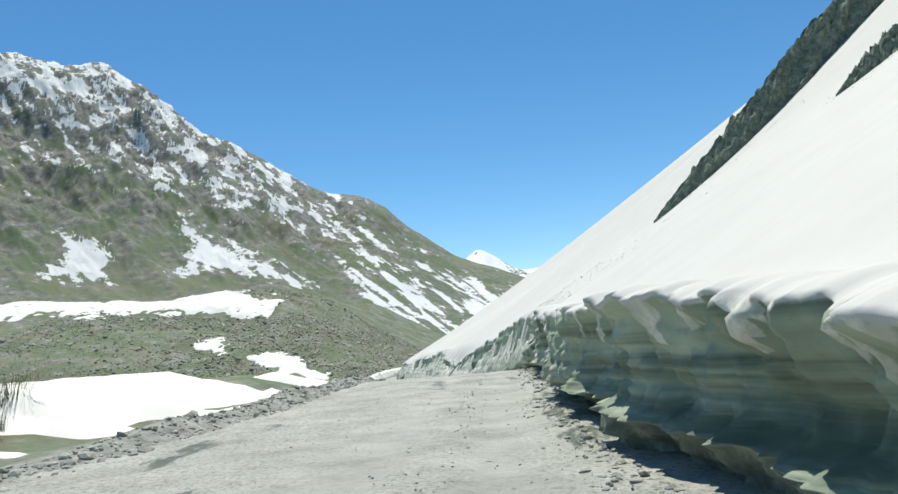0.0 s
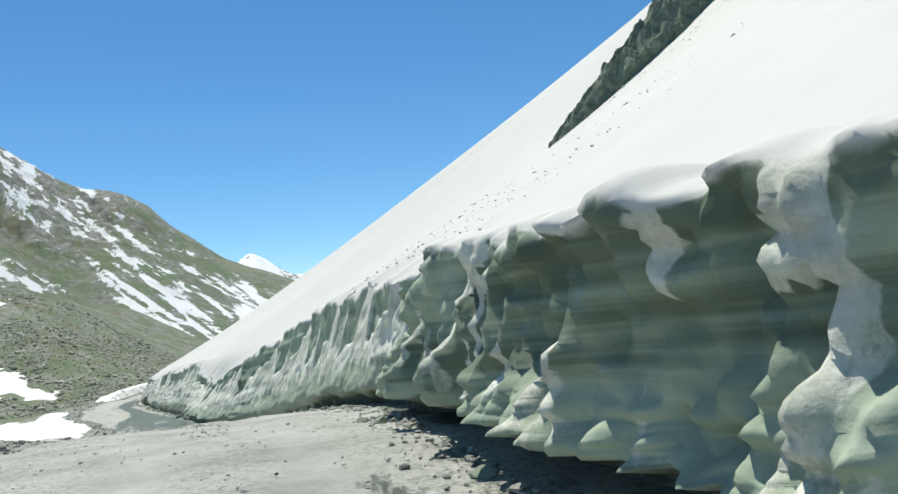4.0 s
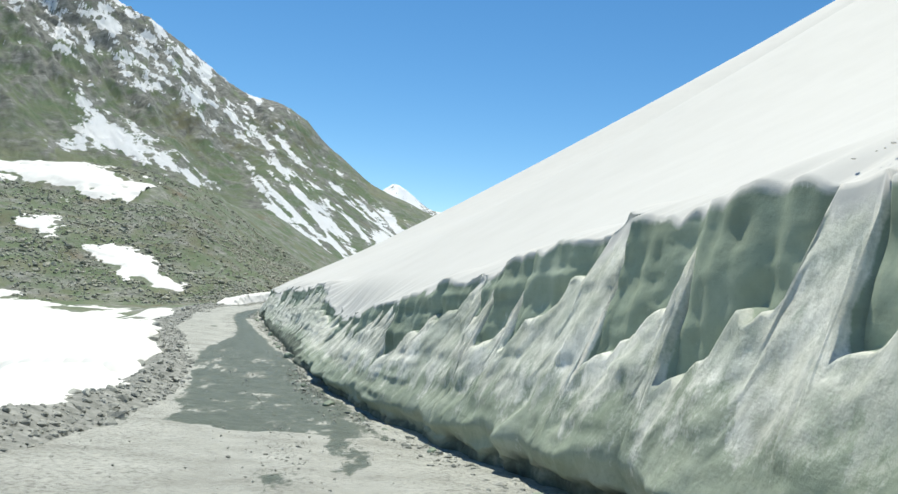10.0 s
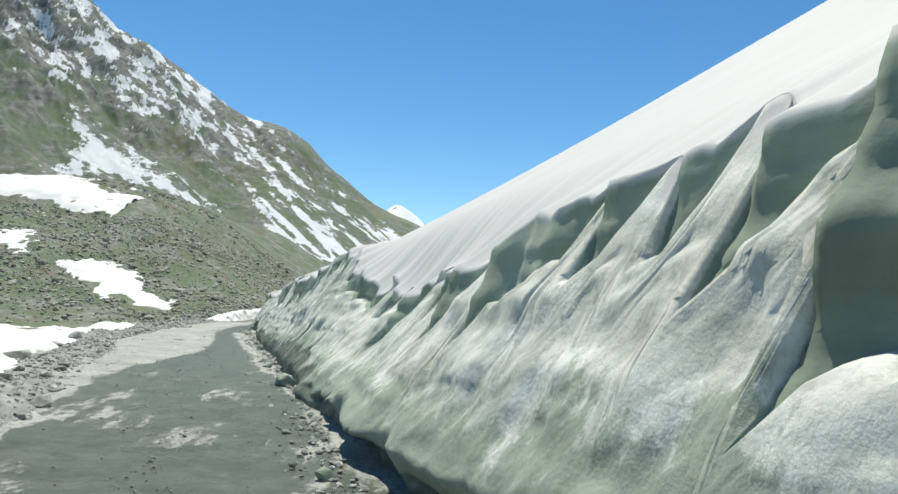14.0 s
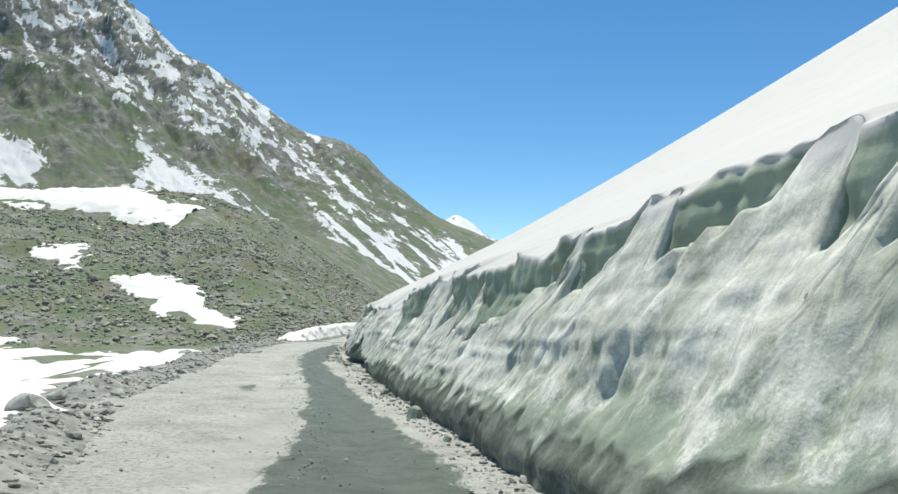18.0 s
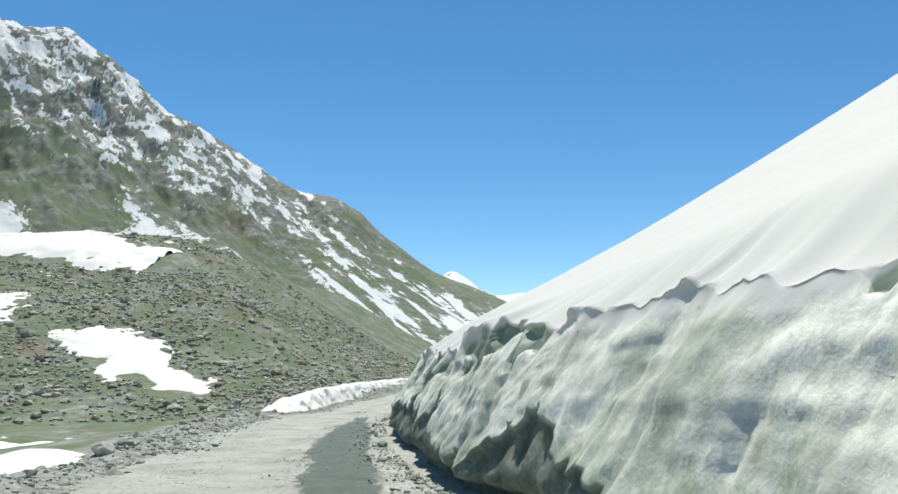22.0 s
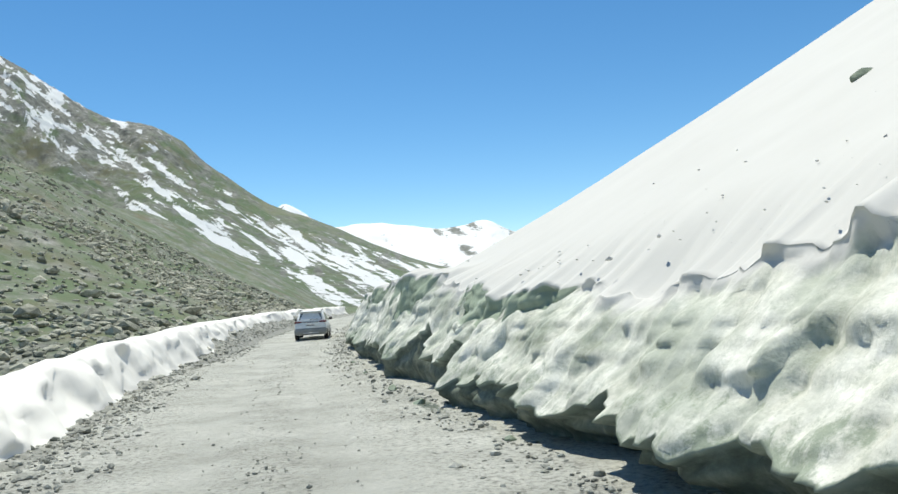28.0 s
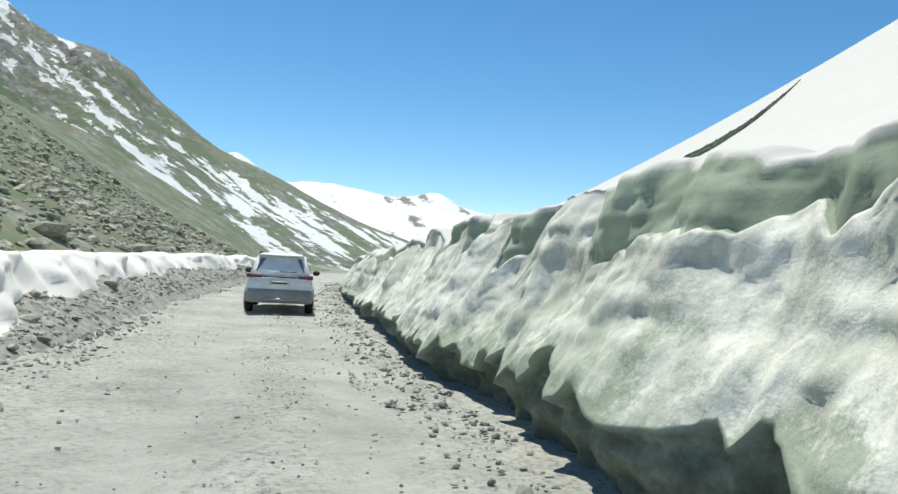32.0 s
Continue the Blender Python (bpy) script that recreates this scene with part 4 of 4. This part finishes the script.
# ---- dry grass beside the first snow patch ----
def make_grass():
    m, t, b = material("dry_grass", 0.8)
    t.links.new(n_ramp(t, n_noise(t, 5.0, 4), [(0.35, (0.06, 0.085, 0.035)), (0.65, (0.20, 0.19, 0.09))]), b.inputs["Base Color"])
    return m


GRASS = make_grass()


def grass_tuft(at, height, seed):
    """A tuft of thin bent blades."""
    rng3 = random.Random(seed)
    bm = bmesh.new()
    for _ in range(90):
        a, r, lean = rng3.uniform(0, 6.283), 0.3 * height * math.sqrt(rng3.random()), rng3.uniform(0.1, 0.5)
        tall, wide = height * rng3.uniform(0.55, 1.1), rng3.uniform(0.006, 0.012)
        c, d = math.cos(a), math.sin(a)
        prev = None
        for k in range(4):
            u = k / 3
            x, y, z = c * (r + lean * tall * u * u), d * (r + lean * tall * u * u), tall * u * (1 - 0.2 * u) - 0.03
            h = wide * (1 - 0.9 * u)
            pair = bm.verts.new((x - d * h, y + c * h, z)), bm.verts.new((x + d * h, y - c * h, z))
            if prev:
                bm.faces.new((prev[0], prev[1], pair[1], pair[0]))
            prev = pair
    me = bpy.data.meshes.new("grass_tuft")
    bm.to_mesh(me)
    bm.free()
    me.materials.append(GRASS)
    ob = new("grass_tuft", me)
    ob.location = at
    return tagged(ob, "tuft of dry green-brown grass beside the snow patch", "grass", "grass tufts by the snow patch")


for k in range(12):
    gy0, gl0 = 15.5 + 0.55 * k, -9.6 - 0.24 * k - 0.7 * ((k * 0.618) % 1)
    gx0 = float(road_x(gy0)) + gl0
    grass_tuft((gx0, gy0, float(left_height(np.array([gx0]), np.array([gy0]))[0][0]) + 0.1), 0.7 + 0.4 * ((k * 0.377) % 1), 400 + k)

# ---- rock outcrops on the snow slope ----
def slope_point(y, lat):
    """Place on the snow slope."""
    return Vector((float(road_x(y)) + lat, y, float(road_z(y) + plane_height(y, lat))))


def outcrop(name, line, seed, label, bulge=1.0):
    """A craggy rib along (y, lat, half width, height) stations."""
    st = np.array(line, float)
    u = np.linspace(0, 1, 110)
    v = np.linspace(-1, 1, 34)
    k = np.linspace(0, 1, len(st))
    rows = []
    for a in u:
        y0, l0, w0, h0 = [np.interp(a, k, st[:, c]) for c in range(4)]
        row = []
        for b in v:
            wob = 1 + 0.35 * noise.noise(Vector((a * 9, b * 2, seed))) + 0.35 * noise.noise(Vector((a * 31, b * 5, seed)))
            p = slope_point(y0 + b * w0 * wob, l0 + 0.25 * w0 * noise.noise(Vector((a * 14, b * 5, seed + 3))))
            crag = 0.9 + 0.3 * noise.turbulence(Vector((a * 11, b * 3, seed)), 5, True, noise_basis='PERLIN_ORIGINAL', amplitude_scale=0.55, frequency_scale=2.1)
            p.z += -0.5 + 0.35 * w0 * noise.fractal(Vector((a * 36, b * 6, seed + 9)), 0.7, 2.1, 4) + (0.85 * h0 * crag * bulge + 0.5) * max(0.0, 1 - abs(b) ** 2.4)
            row.append(p[:])
        rows.append(row)
    ob = sheet(name, np.array(rows), CRAG, smooth=False)
    return tagged(ob, label, "rock outcrop")


outcrop("rock_outcrop", [(43.2, 11.7, 0.2, 0.15), (43.3, 12.9, 0.5, 0.7), (43.6, 14.6, 0.8, 1.3), (44, 16.5, 1.0, 1.7), (44.6, 18.8, 1.15, 2.2), (45.8, 22, 1.35, 2.8), (47.5, 26, 1.6, 3.4), (51, 32, 2.0, 4.4), (55, 38, 2.3, 5.5)], 3, "dark craggy rock rib breaking through the snow slope")
outcrop("rock_outcrop", [(34.6, 17.4, 0.12, 0.1), (35.0, 18.3, 0.5, 0.45), (35.8, 19.8, 1.0, 0.8), (36.6, 21.6, 1.3, 1.0), (37.6, 24, 1.4, 1.2), (38.8, 27, 1.5, 1.4), (40.5, 31, 1.3, 1.5)], 7, "grey-green rock face half buried in the snow slope")
outcrop("rock_outcrop", [(188, 16.5, 0.2, 0.2), (195, 21, 0.35, 0.5), (206, 28, 0.5, 0.6), (220, 38, 0.5, 0.6), (234, 50, 0.4, 0.5), (246, 61, 0.2, 0.2)], 11, "thin band of dark rock high on the snow slope")
boulder("fallen_rock", slope_point(138.5, 8.5) - Vector((0, 0, 0.05)), 0.42, 91, CRAG, "small dark stone resting on the snow slope", "stone")

# ---- crumbs of snow on the slope ----
n = 900
y = np.concatenate([rng.uniform(31, 44, 420), rng.normal(34.0, 1.2, 160), rng.normal(41.6, 0.6, 160), rng.uniform(128, 158, 160)])
lat = np.concatenate([4.2 + 8 * rng.random(420) ** 1.6, rng.uniform(16.5, 25, 160), rng.uniform(12, 20, 160), 4.3 + 3 * rng.random(160) ** 2])
crumbs = scatter("snow_crumbs", FINE, np.stack([road_x(y) + lat, y, road_z(y) + plane_height(y, lat)], 1), np.clip(rng.lognormal(-3.2, 0.5, n), 0.015, 0.14), SNOW, "crumbs of snow lying on the slope", "snow crumbs", rng)

# ---- low snow bank on the valley side ----
by = np.arange(133, 235, 0.22)
bu = np.linspace(0, 1, 34)
BY, BU = np.repeat(by[:, None], len(bu), 1), np.repeat(bu[None], len(by), 0)
tall = ramp([(133, 0.08), (137, 0.4), (143, 0.75), (156, 1.05), (172, 1.1), (235, 1.0)], BY) * (1 + 0.07 * fbm(BY * 0.3, BU * 1.5, 101, 4) + 0.05 * vnoise(BY * 2.1, BU * 3, 104))
width = ramp([(133, 1.2), (142, 2.8), (160, 3.6), (235, 3.6)], BY)
prof = np.where(BU < 0.45, step(-0.05, 0.45, BU), 1 - 0.55 * step(0.5, 1.0, BU) - 0.6 * step(0.85, 1, BU))
side = np.where(BU < 0.45, 0.85 * BU / 0.45, 0.85 + (BU - 0.45) / 0.55 * width)
BX = road_x(BY) + ramp(LEFT_EDGE, BY) - 0.15 - 0.35 * step(158, 172, BY) - side + 0.16 * fbm(BY * 0.9, BU * 5, 102, 5)
gz = left_height(BX, BY)[0]
BZ = np.minimum(gz, road_z(BY) + 0.2) - 0.12 + (tall + 0.12) * prof + 0.05 * fbm(BX * 1.5, BY * 1.5, 103, 3)
low_bank = sheet("snow_bank", np.stack([BX, BY, BZ], -1), FRESH, [("dirt_shade", 0.18 * step(0.35, 0.05, BU) - 0.1)])
tagged(low_bank, "low ploughed snow bank on the valley side of the road", "snow bank")

# ---- lumps of fallen snow at the foot of the wall ----
for k in range(34):
    by = 24 + 132 * ((k * 0.618 + 0.21) % 1)
    size = 0.15 + (0.30 if 40 < by < 125 else 0.12) * ((k * 0.443) % 1) ** 2
    bx = float(road_x(by) + ramp(WALL_FOOT, by)) - 0.05 - 0.25 * ((k * 0.29) % 1)
    boulder("snow_lump", (bx, by, float(road_z(by)) - 0.02), size, 120 + k, SNOW, "dirty lump of snow fallen from the wall", "snow lump", "fallen snow lumps", 0.8)

# ---- the car ahead ----
def plain(name, color, roughness=0.5, metal=0.0, coat=0.0):
    m, t, b = material(name, roughness)
    tint = n_ramp(t, n_noise(t, 3.0, 6), [(0.3, tuple(c * 0.85 for c in color)), (0.7, tuple(min(1, c * 1.1) for c in color))])
    t.links.new(tint, b.inputs["Base Color"])
    b.inputs["Metallic"].default_value, b.inputs["Coat Weight"].default_value = metal, coat
    return m


PAINT = plain("silver_white_paint", (0.80, 0.80, 0.775), 0.55, 0.0, 0.2)
BLACK = plain("black_plastic", (0.03, 0.032, 0.034), 0.6)
DUSTY = plain("dusty_grey_plastic", (0.30, 0.30, 0.28), 0.85)
GLASS = plain("tinted_glass", (0.16, 0.17, 0.17), 0.12, 0, 1.0)
RED = plain("red_lens", (0.16, 0.045, 0.04), 0.45, 0, 0.2)
RUBBER = plain("tyre_rubber", (0.025, 0.025, 0.025), 0.85)
ALLOY = plain("alloy", (0.5, 0.5, 0.52), 0.35, 0.9)
PLATE = plain("plate_white", (0.7, 0.7, 0.68), 0.5)


def part(name, bm, mat, parent, label="", bevel=0.0):
    if bevel:
        bmesh.ops.bevel(bm, geom=bm.edges[:], offset=bevel, segments=2, affect="EDGES", clamp_overlap=True)
    bmesh.ops.recalc_face_normals(bm, faces=bm.faces[:])
    me = bpy.data.meshes.new(name)
    bm.to_mesh(me)
    bm.free()
    me.materials.append(mat)
    for p in me.polygons:
        p.use_smooth = True
    ob = new(name, me)
    ob.parent = parent
    return tagged(ob, label)


def loft(stations, rings):
    """Closed body from cross-sections: a list of (y, [(x, z), ...] for the right half, bottom to top)."""
    bm = bmesh.new()
    loops = []
    for yv, half in stations:
        pts = [(x, z) for x, z in half] + [(-x, z) for x, z in reversed(half)]
        loops.append([bm.verts.new((x, yv, z)) for x, z in pts])
    for a, b in zip(loops, loops[1:]):
        for k in range(len(a)):
            bm.faces.new((a[k], a[(k + 1) % len(a)], b[(k + 1) % len(a)], b[k]))
    bm.faces.new(loops[0])
    bm.faces.new(list(reversed(loops[-1])))
    return bm


def block(x0, x1, y0, y1, z0, z1):
    bm = bmesh.new()
    bmesh.ops.create_cube(bm, size=1)
    for v in bm.verts:
        v.co = ((x0 + x1) / 2 + v.co.x * (x1 - x0), (y0 + y1) / 2 + v.co.y * (y1 - y0), (z0 + z1) / 2 + v.co.z * (z1 - z0))
    return bm


def panel(corners, depth):
    """A thin slab from four corners, with its thickness along +y."""
    bm = bmesh.new()
    a = [bm.verts.new(c) for c in corners]
    b = [bm.verts.new((c[0], c[1] + depth, c[2])) for c in corners]
    bm.faces.new(a)
    bm.faces.new(list(reversed(b)))
    for k in range(4):
        bm.faces.new((a[k], b[k], b[(k + 1) % 4], a[(k + 1) % 4]))
    return bm


def build_car():
    """A crossover seen from behind; its tail faces -y, its origin lies on the road under its middle."""
    car = new("car")
    def sec(w, z0, z1, z2):
        return [(w - 0.10, z0), (w - 0.01, z0 + 0.08), (w, z1), (w - 0.03, z2 - 0.06), (w - 0.10, z2)]
    part("body", loft([(-2.12, sec(0.80, 0.42, 0.62, 0.90)), (-2.06, sec(0.86, 0.32, 0.62, 0.98)), (-1.7, sec(0.89, 0.26, 0.65, 1.02)), (-0.6, sec(0.90, 0.24, 0.66, 1.00)),
                       (0.8, sec(0.90, 0.24, 0.66, 0.98)), (1.75, sec(0.87, 0.26, 0.62, 0.90)), (2.1, sec(0.78, 0.34, 0.58, 0.78))], 0), PAINT, car, "silver-white dusty body", 0.045)
    def roof(w, z0, w1, z1):
        return [(w, z0), (w - 0.03, z0 + 0.05), (w1 + 0.03, z1 - 0.07), (w1 - 0.05, z1), (w1 * 0.5, z1 + 0.02)]
    cabin = part("cabin", loft([(-1.98, roof(0.80, 0.94, 0.74, 1.10)), (-1.62, roof(0.82, 0.98, 0.64, 1.50)), (-1.3, roof(0.83, 0.98, 0.62, 1.57)), (-0.2, roof(0.84, 0.97, 0.62, 1.60)),
                                (0.45, roof(0.83, 0.96, 0.60, 1.54)), (1.2, roof(0.80, 0.93, 0.72, 0.99))], 0), PAINT, car, "", 0.03)
    part("rear_window", panel([(-0.64, -1.985, 1.10), (0.64, -1.985, 1.10), (0.55, -1.66, 1.47), (-0.55, -1.66, 1.47)], 0.05), GLASS, cabin, "dark tinted rear window", 0.01)
    part("rear_spoiler", block(-0.60, 0.60, -1.80, -1.5, 1.52, 1.56), PAINT, cabin, "", 0.012)
    part("wiper", block(-0.02, 0.42, -2.01, -1.99, 1.11, 1.13), BLACK, cabin, "black rear wiper", 0.004)
    for s in (-1, 1):
        part("side_window", panel([(s * 0.835, -1.35, 1.06), (s * 0.835, 0.75, 1.04), (s * 0.66, 0.4, 1.46), (s * 0.66, -1.25, 1.48)], 0.012), GLASS, cabin, "", 0)
        part("roof_rail", block(s * 0.58 - 0.02, s * 0.58 + 0.02, -1.3, 0.2, 1.585, 1.63), BLACK, cabin, "black roof rail", 0.01)
        mirror = part("door_mirror", block(s * 0.98 - 0.1, s * 0.98 + 0.1, 0.58, 0.72, 1.0, 1.14), BLACK, car, "black door mirror", 0.03)
        part("tail_light", panel([(s * 0.86, -2.085, 0.93), (s * 0.86, -2.085, 1.04), (s * 0.46, -2.10, 1.02), (s * 0.46, -2.10, 0.95)], 0.10), RED, car, "dark red tail light", 0.012)
        part("fog_reflector", block(s * 0.66 - 0.09, s * 0.66 + 0.09, -2.19, -2.12, 0.56, 0.60), RED, car, "red reflector", 0.006)
        for yv in (-1.32, 1.36):
            bm = bmesh.new()
            bmesh.ops.create_cone(bm, cap_ends=True, segments=36, radius1=0.345, radius2=0.345, depth=0.22)
            bmesh.ops.rotate(bm, verts=bm.verts[:], cent=(0, 0, 0), matrix=Matrix.Rotation(radians(90), 3, "Y"))
            bmesh.ops.translate(bm, verts=bm.verts[:], vec=(s * 0.80, yv, 0.345))
            tyre = part("tyre", bm, RUBBER, car, "dusty black tyre", 0.03)
            bm = bmesh.new()
            bmesh.ops.create_cone(bm, cap_ends=True, segments=28, radius1=0.22, radius2=0.19, depth=0.06)
            bmesh.ops.rotate(bm, verts=bm.verts[:], cent=(0, 0, 0), matrix=Matrix.Rotation(radians(90), 3, "Y"))
            bmesh.ops.translate(bm, verts=bm.verts[:], vec=(s * 0.905, yv, 0.345))
            part("rim", bm, ALLOY, tyre, "silver alloy rim", 0.008)
    bumper = part("rear_bumper", loft([(-2.20, [(0.74, 0.34), (0.78, 0.4), (0.78, 0.52), (0.72, 0.60)]), (-2.12, [(0.84, 0.30), (0.88, 0.38), (0.88, 0.58), (0.80, 0.66)]), (-1.95, [(0.86, 0.30), (0.905, 0.38), (0.905, 0.58), (0.82, 0.66)])], 0),
                  DUSTY, car, "dusty dark grey lower bumper", 0.015)
    part("skid_plate", block(-0.42, 0.42, -2.215, -2.16, 0.34, 0.42), ALLOY, bumper, "", 0.012)
    plate = part("number_plate", block(-0.26, 0.26, -2.145, -2.10, 0.76, 0.87), PLATE, car, "white number plate", 0.004)
    part("plate_bar", block(-0.20, 0.20, -2.150, -2.144, 0.795, 0.835), BLACK, plate)
    part("chrome_strip", block(-0.44, 0.44, -2.125, -2.08, 0.955, 0.985), BLACK, car, "dark trim strip between the tail lights", 0.006)
    part("badge", block(-0.05, 0.05, -2.13, -2.09, 1.0, 1.035), ALLOY, car, "small chrome badge", 0.01)
    return tagged(car, "dusty silver-white crossover car on the gravel road", "car")


car = build_car()
CAR_Y = 174.5
dx = float(road_x(CAR_Y + 1) - road_x(CAR_Y - 1)) / 2
dz = float(road_z(CAR_Y + 1) - road_z(CAR_Y - 1)) / 2
car.matrix_basis = pose(float(road_x(CAR_Y)) - 0.15, CAR_Y, float(road_z(CAR_Y)) - 0.02, math.degrees(math.atan(dz)), 0, -math.degrees(math.atan(dx)))
